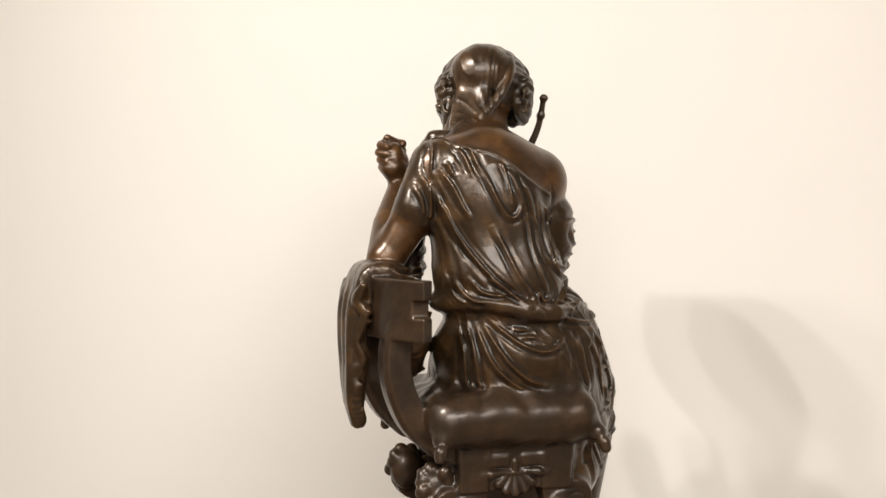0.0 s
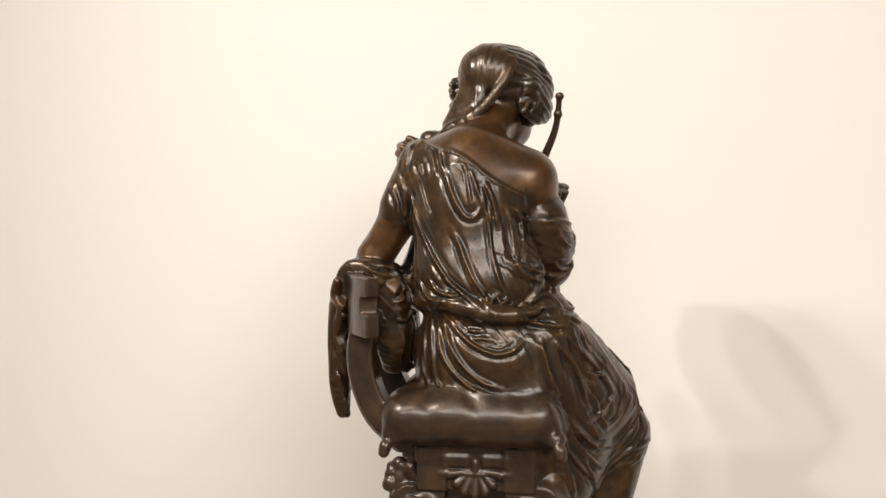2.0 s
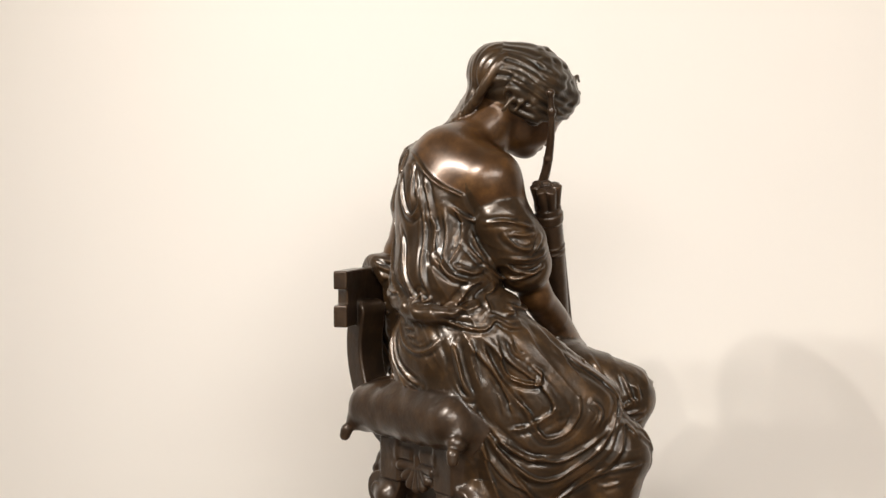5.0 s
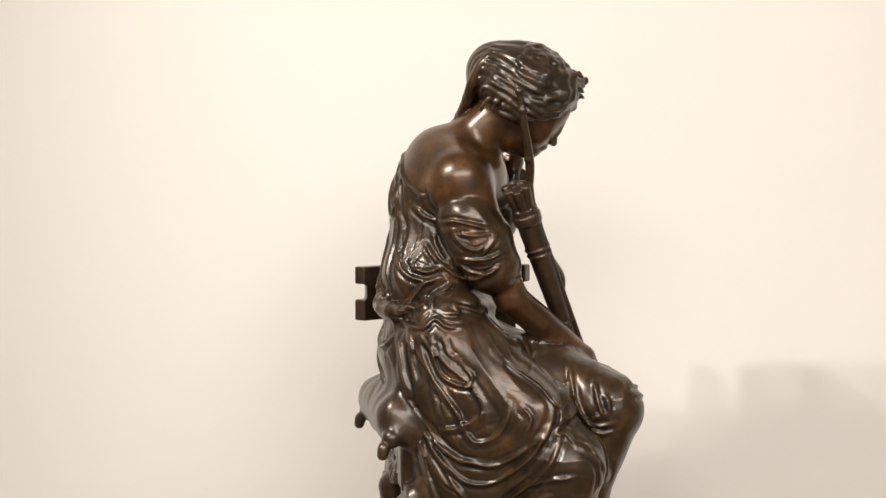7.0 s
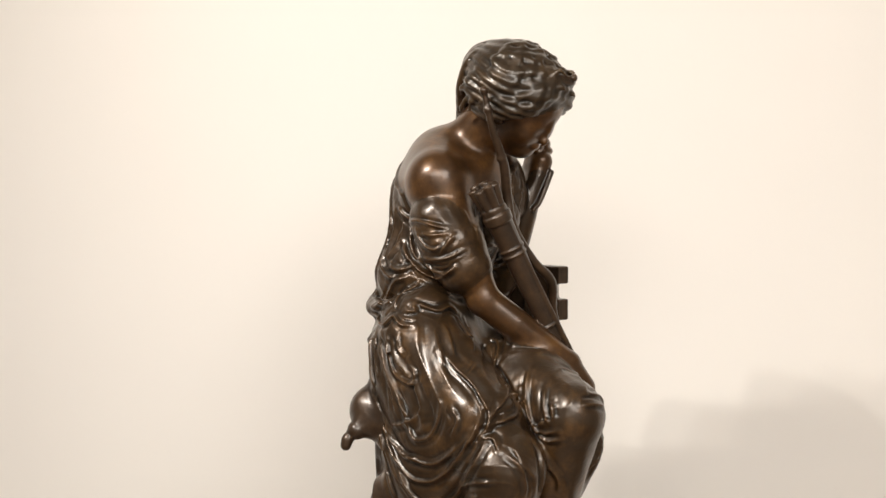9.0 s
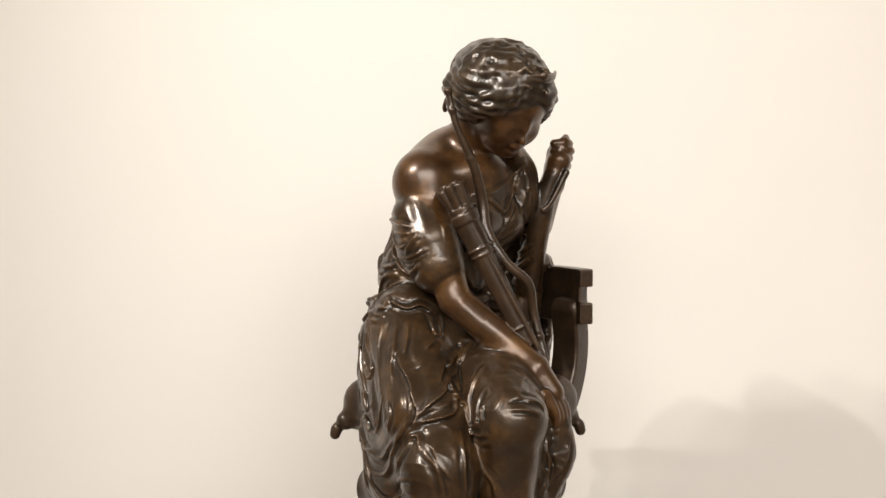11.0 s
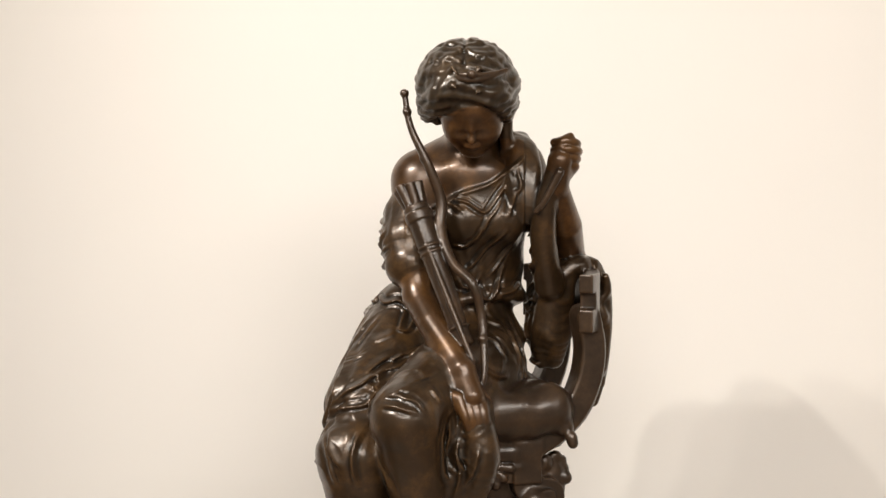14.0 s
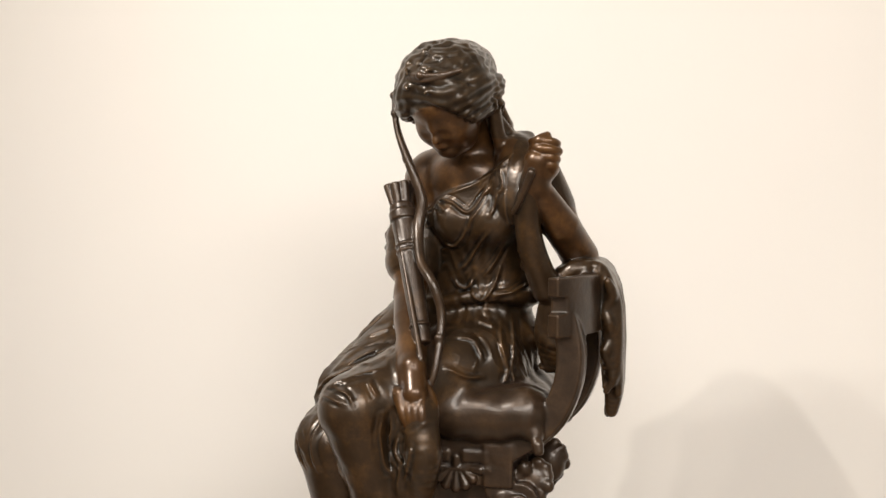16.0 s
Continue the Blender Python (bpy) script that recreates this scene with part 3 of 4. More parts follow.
def cloth_on_back():
    """The mantle thrown over the chair back, with a fall on either side."""
    plank([(-0.108, -0.112), (-0.122, -0.099), (-0.140, -0.104), (-0.149, -0.140), (-0.151, -0.19), (-0.150, -0.216)], [0.009, 0.009, 0.009, 0.010, 0.010, 0.009], -0.009, [0.034, 0.034, 0.030, 0.027, 0.022, 0.016], 0.004, DRAPE, 0.007)
    plank([(-0.150, -0.20), (-0.151, -0.230), (-0.148, -0.252)], [0.010, 0.010, 0.007], -0.016, [0.016, 0.011, 0.008], 0.006, DRAPE, 0.005)
    plank([(-0.122, -0.101), (-0.108, -0.104), (-0.098, -0.13), (-0.095, -0.168), (-0.096, -0.200)], [0.010, 0.011, 0.017, 0.020, 0.012], -0.004, [0.034, 0.034, 0.034, 0.030, 0.017], 0.005, DRAPE, 0.010)
    for k in range(3):
        v = -0.024 + 0.022 * k
        bent([on_chair(-0.108, v, -0.103), on_chair(-0.086, v * 0.9, -0.125), on_chair(-0.076, v * 0.6, -0.165), on_chair(-0.082, v * 0.2, -0.204)], [0.004, 0.006, 0.006, 0.004], 0.009, DRAPE)
        bent([on_chair(-0.138, v, -0.103), on_chair(-0.154, v * 0.8 - 0.006, -0.130), on_chair(-0.157, v * 0.7 - 0.010, -0.18), on_chair(-0.156, v * 0.4 - 0.014, -0.220 - 0.006 * k)], [0.004, 0.0055, 0.005, 0.004], 0.004, DRAPE)
    # rippled hem of the outer fall
    for side in (-1, 1):
        hem = [on_chair(-0.148 - 0.004 * math.sin(2.1 * k), -0.010 + side * (0.031 - 0.0024 * k) + 0.0035 * math.sin(2.6 * k + side), -0.112 - 0.0145 * k) for k in range(9)]
        bent(hem, [0.0045, 0.0062, 0.0050, 0.0066, 0.0050, 0.0062, 0.0050, 0.0060, 0.0040], 0.003, DRAPE, 3)
    # band of cloth carried up to the left hand
    bent([(-0.078, 0.030, -0.004), (-0.070, 0.020, -0.045), (-0.070, 0.006, -0.085), (-0.076, -0.012, -0.12)], [0.009, 0.0125, 0.0145, 0.016], 0.004, DRAPE)
    bent([(-0.086, 0.042, 0.000), (-0.070, 0.038, -0.030), (-0.062, 0.034, -0.040)], [0.004, 0.003, 0.003], 0.002, CHAIR)


def dress_edge():
    """Bare shoulders and breast above the slanting neckline; the dress lies a little proud of them."""
    where, (x, y, z) = patch(np.array((-0.06, -0.12, -0.075)), np.array((0.10, 0.06, 0.06)))
    rise = z - (-0.003 - 0.50 * x - 0.36 * y + 0.003 * np.sin(90 * x) + 0 * z)
    field, kind = FIELD[where], KIND[where]
    trunk = (kind == BARE) | (kind == DRAPE)
    body = trunk & (np.abs(field) < 0.02) & (np.abs(x - 0.012) < 0.062) & (z < 0.034)
    kind[body & (rise > 0)] = BARE
    kind[body & (rise <= 0)] = DRAPE
    fade = np.clip((z + 0.074) / 0.03, 0, 1)
    field -= fade * np.where(body & (np.abs(y + 0.02) < 0.09), 0.0016 / (1 + np.exp(np.clip(rise / 0.0007, -30, 30))) + 0.0012 * np.exp(-(rise + 0.002) ** 2 / 0.0018 ** 2), 0)


BAND = {}


def band():
    """The points next to the surface, with their outward direction."""
    near = np.argwhere(np.abs(FIELD[1:-1, 1:-1, 1:-1]) < 0.0065) + 1
    i, j, k = near.T
    g = np.stack([FIELD[i + 1, j, k] - FIELD[i - 1, j, k], FIELD[i, j + 1, k] - FIELD[i, j - 1, k], FIELD[i, j, k + 1] - FIELD[i, j, k - 1]], 1)
    g /= np.linalg.norm(g, axis=1, keepdims=True) + 1e-9
    BAND.update(at=near, n=g, p=LOW + CELL * near, kind=KIND[i, j, k], add=np.zeros(len(near)))


PLEATS = random.Random(11)


def fold(turn, points, width, height):
    """A raised fold of cloth with a finer one beside it."""
    ridge(turn, points, width, height)
    run = [np.array(p, float) for p in points]
    if sum(np.linalg.norm(q - p) for p, q in zip(run, run[1:])) < 22:
        return
    for side in (PLEATS.choice((-1, 1)),):
        gap, first = side * width * PLEATS.uniform(2.2, 3.4), PLEATS.randrange(2)
        last = len(run) - PLEATS.randrange(2)
        beside = []
        for k, p in enumerate(run):
            d = run[min(k + 1, len(run) - 1)] - run[max(k - 1, 0)]
            d /= np.linalg.norm(d)
            beside.append(tuple(p + gap * (0.55 + 0.45 * k / len(run)) * np.array((-d[1], d[0])) + PLEATS.uniform(-1, 1) * d))
        if last - first > 1:
            ridge(turn, beside[first:last], width * 0.62, height * PLEATS.uniform(0.25, 0.5))


def ridge(turn, points, width, height):
    """One raised line of cloth, drawn (in mm, across and up) on the side that faces the given turn of the statue."""
    a = radians(turn)
    if BAND.get("turn") != turn:
        cloth = np.nonzero(BAND["kind"] == DRAPE)[0]
        p, n = BAND["p"][cloth], BAND["n"][cloth]
        facing = n[:, 0] * math.sin(a) - n[:, 1] * math.cos(a)
        front = facing > 0.22
        p = p[front]
        BAND.update(turn=turn, side=(cloth[front], p[:, 0] * math.cos(a) + p[:, 1] * math.sin(a), p[:, 2], facing[front]))
    cloth, u, z, facing = BAND["side"]
    line = [q[:2] / 1000 for q in curve([(*q, 0) for q in points], 4)]
    w = width / 1000
    lo, hi = np.min(line, 0) - 4 * w, np.max(line, 0) + 4 * w
    sel = np.nonzero((u > lo[0]) & (u < hi[0]) & (z > lo[1]) & (z < hi[1]))[0]
    if not len(sel):
        return
    uu, zz = u[sel], z[sel]
    best, along = np.full(len(sel), 1.0), np.zeros(len(sel))
    for s, (q, e) in enumerate(zip(line, line[1:])):
        d = e - q
        t = np.clip(((uu - q[0]) * d[0] + (zz - q[1]) * d[1]) / max(d @ d, 1e-12), 0, 1)
        r = np.hypot(uu - q[0] - t * d[0], zz - q[1] - t * d[1])
        along = np.where(r < best, (s + t) / (len(line) - 1), along)
        best = np.minimum(best, r)
    taper = np.clip(np.minimum(along, 1 - along) * 6, 0.25, 1) * np.clip((facing[sel] - 0.22) * 3, 0, 1)
    shape = 1.05 * np.exp(-(best / (0.85 * w)) ** 1.5) - 0.55 * np.exp(-((best - 2.0 * w) / w) ** 2)
    BAND["add"][cloth[sel]] += height / 1000 * 1.12 * taper * shape


def texture_field():
    """Finer unevenness: creases in cloth, strands in hair."""
    p, kind = BAND["p"], BAND["kind"]
    x, y, z = p.T
    ang = np.arctan2(y + 0.03, x - 0.02)
    warp = np.sin(31 * z + 2 * ang) + 0.7 * np.sin(57 * x - 40 * y + 20 * z)
    crease = np.sin(17 * ang + 2.2 * warp + 35 * z) * np.sin(63 * z + 1.6 * warp + 3 * ang)
    thin = (1 - np.abs(np.sin(11 * ang + 3.1 * warp + 48 * z + 1.5 * np.sin(90 * x + 70 * z)))) ** 3
    patchy = np.clip(np.sin(38 * x + 22 * z + 1.3) + np.sin(44 * y - 35 * z) + 0.2, 0, 1)
    BAND["add"] += np.where(kind == DRAPE, 0.0005 * crease + 0.0007 * thin * patchy, 0)
    swirl = np.sin(60 * y + 45 * z) + np.sin(80 * x + 30 * y)
    strands = np.sin(620 * z + 260 * y + 2.5 * swirl) + 0.6 * np.sin(420 * x + 350 * z + 3 * swirl)
    parting = np.exp(-((x - 0.010) / 0.0022) ** 2) * np.clip((z - 0.100) / 0.01, 0, 1)
    BAND["add"] += np.where(kind == LOCKS, 0.0006 * strands - 0.0022 * parting, 0)


# <folds>
def folds():
    # back of the bodice
    fold(19.8, [(-68, -11), (-62, -31), (-53, -55), (-39, -81), (-23, -103), (-5, -120), (12, -131)], 2.2, 2.2)
    fold(19.8, [(-61, 3), (-53, -14), (-47, -31), (-40, -45)], 2.0, 1.8)
    fold(19.8, [(-55, 9), (-52, -3)], 2.0, 1.6)
    fold(19.8, [(-33, 15), (-25, -2), (-17, -22), (-7, -40), (1, -45), (8, -41), (12, -31), (8, -17), (2, -2), (-6, 8)], 2.2, 1.8)
    fold(19.8, [(-6, 8), (-2, -8), (1, -31)], 1.6, 1.4)
    fold(19.8, [(14, -7), (21, -22), (26, -40), (28, -54)], 2.0, 1.6)
    fold(19.8, [(12, -11), (15, -31), (20, -54), (23, -77), (29, -100), (37, -123)], 2.0, 1.5)
    fold(19.8, [(-19, -54), (-10, -71), (-3, -88), (5, -105), (16, -120), (20, -127)], 2.2, 1.8)
    fold(19.8, [(47, -34), (52, -54), (53, -77), (52, -94)], 2.0, 1.6)
    fold(19.8, [(37, -31), (41, -54), (45, -77), (50, -94), (58, -105)], 2.0, 1.5)
    fold(19.8, [(-55, -105), (-47, -120), (-38, -127), (-27, -128)], 2.2, 2.0)
    fold(19.8, [(-42, -105), (-33, -117), (-19, -121), (-5, -120)], 2.0, 1.8)
    fold(19.8, [(-62, -94), (-57, -111), (-51, -125), (-42, -131)], 1.8, 1.5)
    fold(19.8, [(21, -131), (27, -121), (33, -128), (41, -123)], 2.5, 2.0)
    fold(19.8, [(-27, -105), (-16, -111), (1, -123)], 2.0, 1.6)
    fold(19.8, [(-45, 26), (-39, 12), (-36, -2)], 2.2, 1.8)
    fold(19.8, [(-36, 29), (-32, 18), (-29, 3)], 2.0, 1.6)
    fold(19.8, [(-78, -2), (-72, -17), (-70, -37), (-72, -51)], 2.4, 1.8)
    fold(19.8, [(-85, -14), (-78, -31), (-76, -45)], 2.2, 1.8)
    fold(19.8, [(-65, 32), (-69, 15), (-72, -2)], 2.2, 1.6)
    # back of the skirt
    fold(19.8, [(-25, -143), (-7, -160), (8, -171), (27, -178), (44, -175), (53, -166)], 2.4, 2.2)
    fold(19.8, [(-2, -156), (13, -157)], 2.0, 1.6)
    fold(19.8, [(6, -163), (21, -164)], 2.0, 1.6)
    fold(19.8, [(-27, -148), (-19, -171), (-5, -191), (13, -206), (33, -213)], 2.6, 2.2)
    fold(19.8, [(-33, -151), (-27, -180), (-13, -200), (10, -217), (30, -226)], 2.4, 1.8)
    fold(19.8, [(71, -163), (76, -183), (81, -200), (87, -220)], 2.2, 1.8)
    fold(19.8, [(-40, -151), (-38, -180), (-33, -209), (-22, -226)], 2.2, 1.6)
    fold(19.8, [(-47, -157), (-46, -191), (-43, -214)], 2.0, 1.4)
    fold(19.8, [(87, -168), (104, -191), (113, -214), (119, -237)], 2.4, 2.0)
    fold(19.8, [(93, -157), (113, -180), (133, -206), (143, -226), (142, -249)], 2.4, 2.0)
    fold(19.8, [(30, -233), (44, -238), (64, -243), (79, -234)], 2.2, 1.6)
    fold(19.8, [(93, -237), (110, -260), (127, -280), (139, -277)], 2.4, 2.0)
    fold(19.8, [(116, -251), (130, -246), (144, -231)], 2.4, 1.8)
    fold(19.8, [(90, -249), (99, -277), (113, -300), (127, -314)], 2.4, 1.8)
    # right side: bodice, sleeve
    fold(97.1, [(-66, -34), (-55, -44), (-40, -50)], 2.0, 1.8)
    fold(97.1, [(-40, -50), (-27, -48), (-10, -51), (7, -55)], 1.8, 2.0)
    fold(97.1, [(-27, -57), (-23, -65), (-13, -74), (-2, -76), (5, -71)], 2.0, 1.8)
    fold(97.1, [(-22, -61), (-5, -62), (8, -60)], 1.8, 1.6)
    fold(97.1, [(16, -62), (10, -71), (2, -81)], 2.0, 1.8)
    fold(97.1, [(-23, -85), (-5, -87), (12, -84), (24, -77)], 2.0, 1.8)
    fold(97.1, [(-21, -91), (-10, -99), (7, -100), (18, -93)], 2.0, 2.0)
    fold(97.1, [(-55, -71), (-45, -85), (-30, -99), (-13, -107), (4, -103), (17, -94)], 2.2, 2.2)
    fold(97.1, [(-85, -82), (-78, -97), (-68, -105), (-56, -108)], 2.2, 2.0)
    fold(97.1, [(-68, -94), (-53, -99), (-36, -94)], 2.2, 2.0)
    fold(97.1, [(-82, -42), (-78, -54), (-81, -71), (-84, -82)], 2.0, 1.6)
    fold(97.1, [(-47, -60), (-42, -77), (-33, -91)], 2.2, 1.8)
    fold(97.1, [(-90, -137), (-76, -137), (-65, -123), (-56, -111), (-39, -105)], 2.4, 2.2)
    fold(97.1, [(-85, -145), (-70, -151), (-56, -152), (-45, -143), (-33, -150), (-19, -151)], 2.0, 2.0)
    fold(97.1, [(-47, -137), (-46, -123), (-36, -117), (-27, -111)], 2.2, 2.0)
    fold(97.1, [(-33, -137), (-22, -137), (-25, -131)], 2.0, 1.8)
    fold(97.1, [(-76, -131), (-65, -134), (-53, -128)], 2.0, 1.6)
    # right side: skirt
    fold(97.1, [(-82, -163), (-79, -186), (-76, -203), (-68, -220)], 2.2, 2.0)
    fold(97.1, [(-49, -157), (-46, -180), (-39, -197), (-27, -204), (-13, -206), (-9, -196), (-15, -191)], 2.2, 2.2)
    fold(97.1, [(-36, -160), (-32, -174), (-25, -180)], 1.8, 1.6)
    fold(97.1, [(-62, -160), (-56, -180), (-45, -203), (-27, -226), (-10, -249)], 2.2, 1.6)
    fold(97.1, [(-70, -163), (-68, -186), (-62, -209)], 2.2, 1.6)
    fold(97.1, [(13, -171), (36, -188), (58, -203), (73, -220), (76, -237), (64, -257)], 2.6, 2.4)
    fold(97.1, [(64, -209), (69, -226), (61, -249), (44, -274), (24, -292), (7, -301), (-16, -299), (-39, -280), (-53, -260), (-65, -237), (-73, -220)], 2.6, 2.2)
    fold(97.1, [(56, -251), (36, -269), (13, -282), (-10, -280), (-27, -274)], 2.4, 2.0)
    fold(97.1, [(79, -237), (70, -266), (53, -292), (30, -317), (7, -329), (-13, -320), (-33, -294), (-50, -266)], 2.4, 2.0)
    fold(97.1, [(-45, -209), (-27, -229), (-16, -249), (-5, -260), (13, -254), (24, -237), (26, -220)], 2.2, 1.8)
    fold(97.1, [(38, -223), (47, -234), (41, -249)], 2.0, 1.4)
    fold(97.1, [(-53, -257), (-36, -269), (-19, -280)], 2.4, 2.0)
    fold(97.1, [(-62, -249), (-56, -283), (-47, -312), (-39, -329)], 2.4, 1.6)
    fold(97.1, [(-85, -234), (-78, -249), (-68, -253)], 2.0, 1.8)
    fold(97.1, [(30, -168), (44, -171), (50, -183), (47, -194)], 2.0, 1.8)
    fold(97.1, [(90, -191), (92, -211), (96, -231), (110, -249), (133, -246)], 2.2, 2.0)
    fold(97.1, [(113, -206), (116, -226), (121, -240)], 2.0, 1.6)
    fold(97.1, [(124, -220), (127, -234)], 2.0, 1.6)
    fold(97.1, [(104, -246), (116, -257), (136, -254)], 2.0, 1.5)
    fold(97.1, [(101, -254), (116, -277), (127, -297), (124, -312)], 2.6, 2.0)
    fold(97.1, [(47, -300), (64, -292), (87, -288)], 2.2, 1.6)
    fold(97.1, [(53, -312), (70, -306)], 2.2, 1.6)
    fold(97.1, [(70, -251), (81, -249), (90, -260)], 2.0, 1.6)
    # front, legs
    fold(161.0, [(-108, -237), (-90, -220), (-73, -209), (-62, -197)], 2.4, 2.0)
    fold(161.0, [(-106, -238), (-85, -233), (-65, -229), (-59, -214)], 2.2, 2.0)
    fold(161.0, [(-62, -197), (-50, -186), (-27, -180), (-5, -179)], 2.2, 1.8)
    fold(161.0, [(-50, -237), (-45, -214), (-30, -197), (-10, -191), (10, -200)], 2.4, 2.2)
    fold(161.0, [(-27, -220), (-10, -221), (7, -226)], 2.2, 1.6)
    fold(161.0, [(-62, -249), (-65, -277), (-63, -306)], 2.4, 2.0)
    fold(161.0, [(10, -203), (21, -226), (24, -254), (18, -272)], 2.4, 2.0)
    fold(161.0, [(-65, -197), (-59, -214), (-50, -226)], 2.4, 1.8)
    fold(161.0, [(-113, -243), (-125, -266), (-129, -300)], 2.4, 1.8)
    fold(161.0, [(-110, -145), (-122, -174), (-126, -203)], 2.2, 1.5)
    fold(161.0, [(-102, -151), (-113, -180), (-119, -203)], 2.0, 1.3)
    fold(161.0, [(-90, -151), (-103, -180)], 2.0, 1.3)
    fold(161.0, [(-108, -128), (-90, -137), (-73, -134), (-59, -143)], 2.2, 2.0)
    fold(161.0, [(-65, -143), (-63, -160), (-56, -163), (-53, -148)], 2.0, 1.8)
    fold(161.0, [(30, -272), (33, -294), (27, -317)], 2.4, 1.8)
    fold(161.0, [(-102, -260), (-90, -283), (-85, -306)], 2.4, 1.6)
    # front of the bodice
    fold(208.7, [(-42, -26), (-27, -30), (-13, -40), (-5, -38), (7, -22), (14, -14)], 1.8, 1.8)
    fold(208.7, [(13, -17), (4, -34), (-6, -48), (-9, -60)], 1.8, 1.6)
    fold(208.7, [(21, -19), (18, -34), (13, -45)], 2.0, 1.8)
    fold(208.7, [(-10, -54), (-15, -68), (-25, -77), (-36, -74)], 1.8, 1.5)
    fold(208.7, [(13, -60), (1, -77), (-10, -94), (-19, -103)], 2.0, 1.6)
    fold(208.7, [(30, -71), (18, -94), (8, -108)], 2.0, 1.6)
    fold(208.7, [(-25, -111), (-19, -120), (-10, -120), (-2, -108)], 2.0, 1.8)
    fold(208.7, [(-6, -117), (-2, -131), (7, -133), (18, -117), (24, -100)], 2.0, 1.8)
    fold(208.7, [(-42, -31), (-33, -40)], 2.0, 1.6)
    fold(208.7, [(18, -128), (36, -125), (53, -117)], 2.0, 1.8)
    fold(208.7, [(24, 3), (26, -14), (21, -22)], 1.8, 1.4)
    # front of the skirt over the belly
    fold(208.7, [(-27, -168), (-5, -171), (4, -183), (6, -191)], 2.2, 1.8)
    fold(208.7, [(-30, -197), (-10, -207), (7, -209)], 2.2, 1.6)
    fold(208.7, [(24, -157), (27, -180), (33, -203), (27, -220)], 2.2, 1.8)
    fold(208.7, [(37, -151), (39, -180), (37, -203), (40, -220)], 2.2, 1.8)
    fold(208.7, [(1, -154), (18, -160)], 2.2, 1.4)
    fold(208.7, [(-7, -240), (10, -234), (27, -229), (37, -220)], 2.4, 2.0)
    fold(208.7, [(-10, -249), (1, -243), (18, -238)], 2.4, 1.8)
    fold(208.7, [(-142, -206), (-119, -191), (-96, -183)], 2.2, 1.8)
    fold(208.7, [(-165, -220), (-142, -209), (-119, -200), (-90, -194)], 2.2, 1.8)
    fold(208.7, [(-142, -211), (-125, -217), (-119, -226)], 2.0, 1.5)
    fold(208.7, [(-105, -206), (-96, -220)], 2.0, 1.5)
    fold(208.7, [(-90, -237), (-93, -260), (-89, -289), (-82, -300)], 2.4, 1.8)
    fold(208.7, [(-76, -260), (-78, -277), (-68, -292)], 2.2, 1.8)
    fold(208.7, [(-62, -266), (-65, -283), (-70, -309)], 2.2, 1.8)
    fold(208.7, [(-108, -191), (-90, -183)], 2.0, 1.5)
    fold(208.7, [(-119, -174), (-90, -163)], 2.2, 1.5)
# </folds>


def skin_field():
    """Surface nets: one vertex in every cell that the surface crosses."""
    inside = FIELD < 0
    n = [c - 1 for c in COUNT]
    total = np.zeros(n, np.uint8)
    corners = [(i, j, k) for i in (0, 1) for j in (0, 1) for k in (0, 1)]
    cut = [tuple(slice(o[a], o[a] + n[a]) for a in range(3)) for o in corners]
    for c in cut:
        total += inside[c]
    cell = (total > 0) & (total < 8)
    at = np.argwhere(cell)
    vals = np.stack([FIELD[at[:, 0] + o[0], at[:, 1] + o[1], at[:, 2] + o[2]] for o in corners], 1)
    place, hits = np.zeros((len(at), 3)), np.zeros(len(at))
    for a in range(8):
        for b in range(a + 1, 8):
            if sum(abs(corners[a][k] - corners[b][k]) for k in range(3)) != 1:
                continue
            va, vb = vals[:, a], vals[:, b]
            m = (va < 0) != (vb < 0)
            t = np.where(m, va / np.where(m, va - vb, 1), 0)[:, None]
            p = np.array(corners[a]) * (1 - t) + np.array(corners[b]) * t
            place += p * m[:, None]
            hits += m
    verts = LOW + CELL * (at + place / hits[:, None])
    kinds = KIND[at[:, 0], at[:, 1], at[:, 2]]
    index = np.full(n, -1, np.int32)
    index[tuple(at.T)] = np.arange(len(at))
    faces = []
    for ax in range(3):
        b, c = (ax + 1) % 3, (ax + 2) % 3
        lo = [slice(1, n[k]) for k in range(3)]
        hi = list(lo)
        lo[ax], hi[ax] = slice(0, n[ax]), slice(1, n[ax] + 1)
        s0, s1 = inside[tuple(lo)], inside[tuple(hi)]
        for flip, where in ((False, np.argwhere(s0 & ~s1)), (True, np.argwhere(~s0 & s1))):
            g = where.copy()
            g[:, b] += 1
            g[:, c] += 1
            ring = []
            for db, dc in ((-1, -1), (0, -1), (0, 0), (-1, 0)):
                h = g.copy()
                h[:, b] += db
                h[:, c] += dc
                ring.append(index[tuple(h.T)])
            faces.append(np.stack(ring[::-1] if flip else ring, 1))
    return verts, np.concatenate(faces), kinds


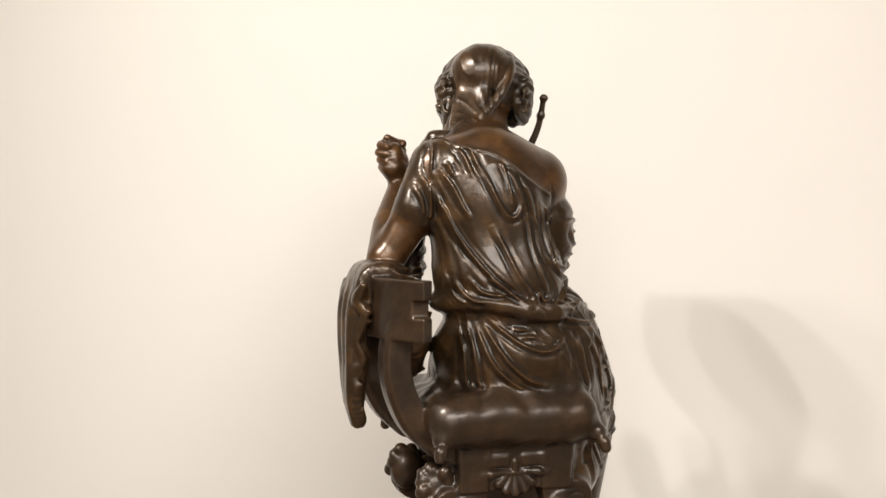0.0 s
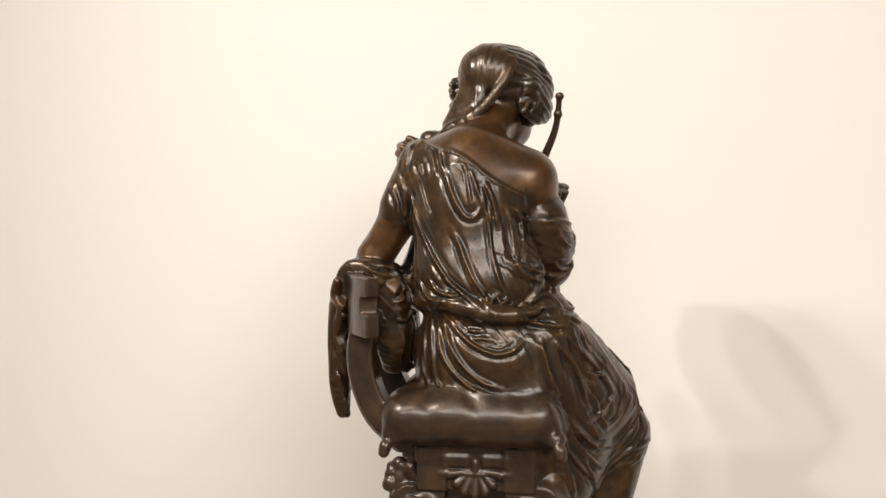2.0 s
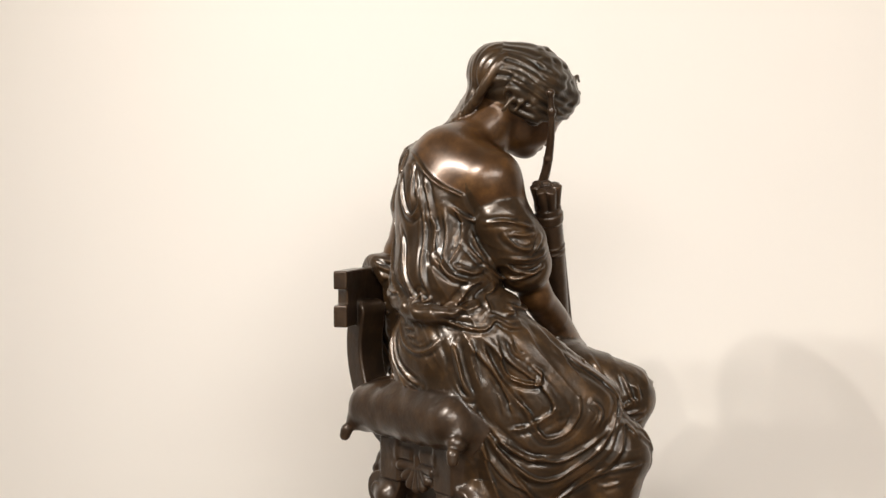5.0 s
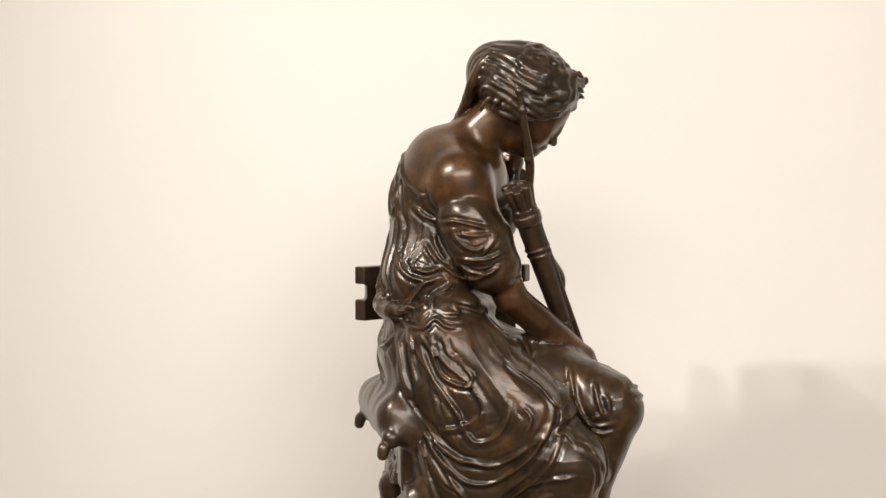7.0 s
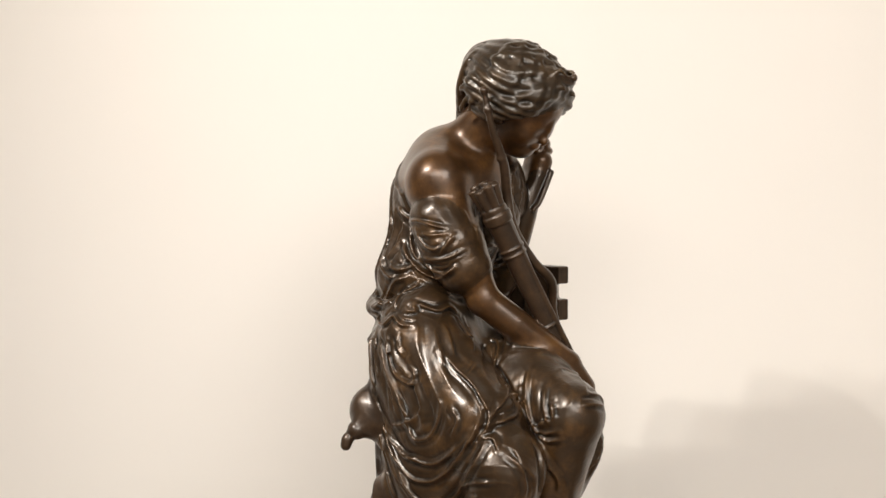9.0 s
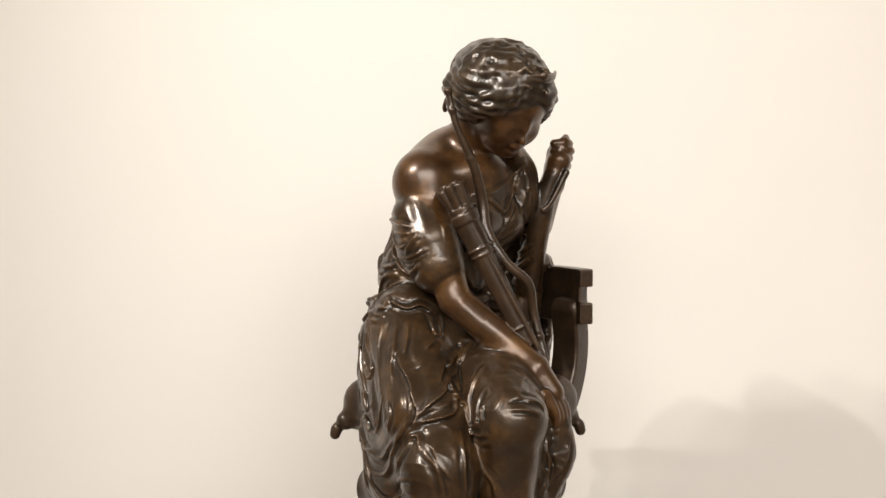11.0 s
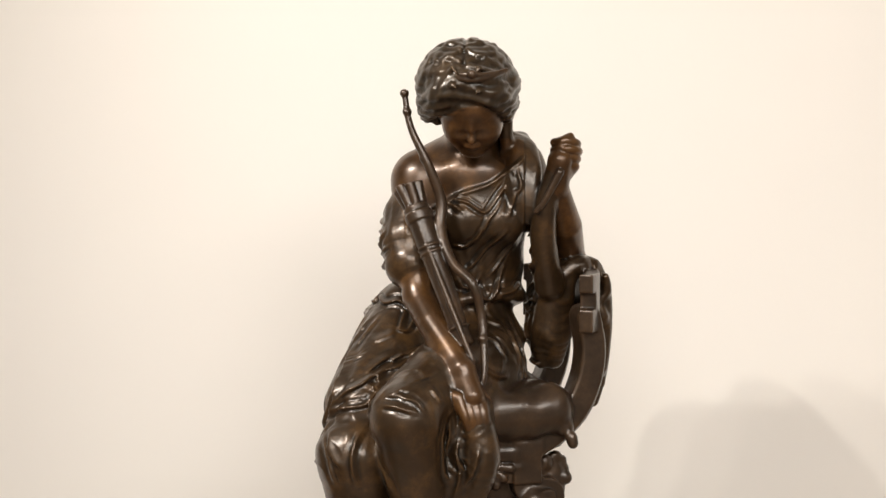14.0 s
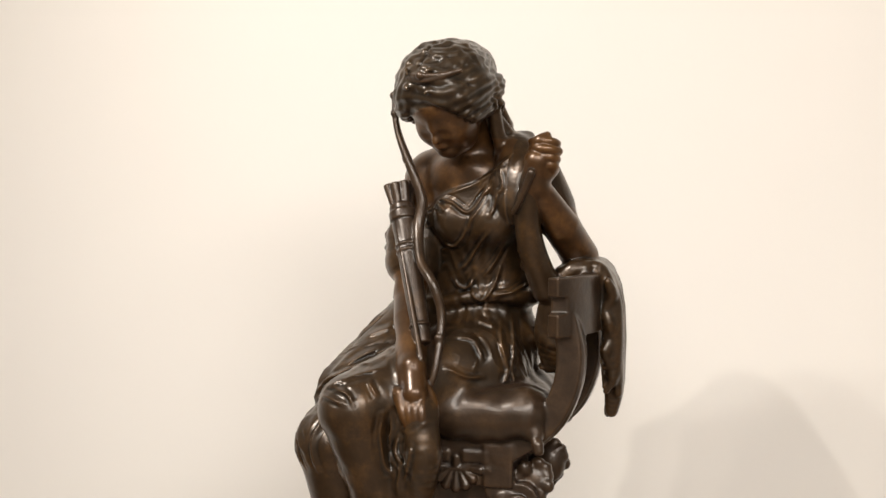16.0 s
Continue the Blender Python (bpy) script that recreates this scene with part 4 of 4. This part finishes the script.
def statue():
    chair()
    figure()
    hair()
    dress_edge()
    cloth_on_back()
    things_held()
    band()
    folds()
    texture_field()
    FIELD[tuple(BAND["at"].T)] -= BAND["add"]
    FIELD[:, :, :2] = np.maximum(FIELD[:, :, :2], 0.0005)
    verts, faces, kinds = skin_field()
    # base: a stepped slab with a moulded foot under the seat and the feet
    for half, low, high in (((0.085, 0.095), -0.50, -0.379), ((0.125, 0.135), -0.535, -0.498), ((0.140, 0.150), -0.56, -0.533)):
        ring = [on_chair(u * half[0] + 0.01, v * half[1], h) for h in (low, high) for u, v in ((-1, -1), (1, -1), (1, 1), (-1, 1))]
        n = len(verts)
        verts = np.concatenate([verts, ring])
        faces = np.concatenate([faces, n + np.array(((3, 2, 1, 0), (4, 5, 6, 7), (0, 1, 5, 4), (1, 2, 6, 5), (2, 3, 7, 6), (3, 0, 4, 7)))])
        kinds = np.concatenate([kinds, np.full(8, CHAIR, np.uint8)])
    me = bpy.data.meshes.new("statue")
    me.vertices.add(len(verts))
    me.vertices.foreach_set("co", (verts + (0, 0, 0.56)).astype(np.float32).ravel())
    me.loops.add(faces.size)
    me.loops.foreach_set("vertex_index", faces.astype(np.int32).ravel())
    me.polygons.add(len(faces))
    me.polygons.foreach_set("loop_start", np.arange(0, faces.size, 4, dtype=np.int32))
    for m in (SKIN, CLOTH, HAIR, SEAT):
        me.materials.append(m)
    me.polygons.foreach_set("material_index", kinds[faces[:, 0]].astype(np.int32))
    smooth = np.ones(len(faces), bool)
    smooth[-18:] = False
    me.polygons.foreach_set("use_smooth", smooth)
    me.update(calc_edges=True)
    me.validate()
    ob = new("statue", me)
    ob.location = (0, 0, BASE)
    return tagged(ob, "dark brown patinated bronze statue of a seated draped huntress", "statue")


STATUE = statue()


def motions():
    turn = [(0.0, 0.0), (0.5, 6.66), (1.0, 13.27), (1.5, 19.78), (2.0, 26.34), (2.5, 33.06), (3.0, 39.92), (3.5, 46.76), (4.0, 53.64),
            (5.0, 68.2), (6.3, 87.34), (7.0, 97.1), (7.5, 103.56), (8.0, 109.62), (8.5, 115.5), (9.0, 121.35), (10.0, 133.2), (11.3, 148.58),
            (12.0, 157.2), (12.5, 163.59), (13.0, 170.19), (13.5, 176.91), (14.0, 183.78), (14.5, 190.76), (15.0, 197.74), (15.5, 204.62), (16.0, 211.43)]
    walk(STATUE, [(t, pose(0, 0, BASE, 0, 0, -a)) for t, a in turn])


motions()
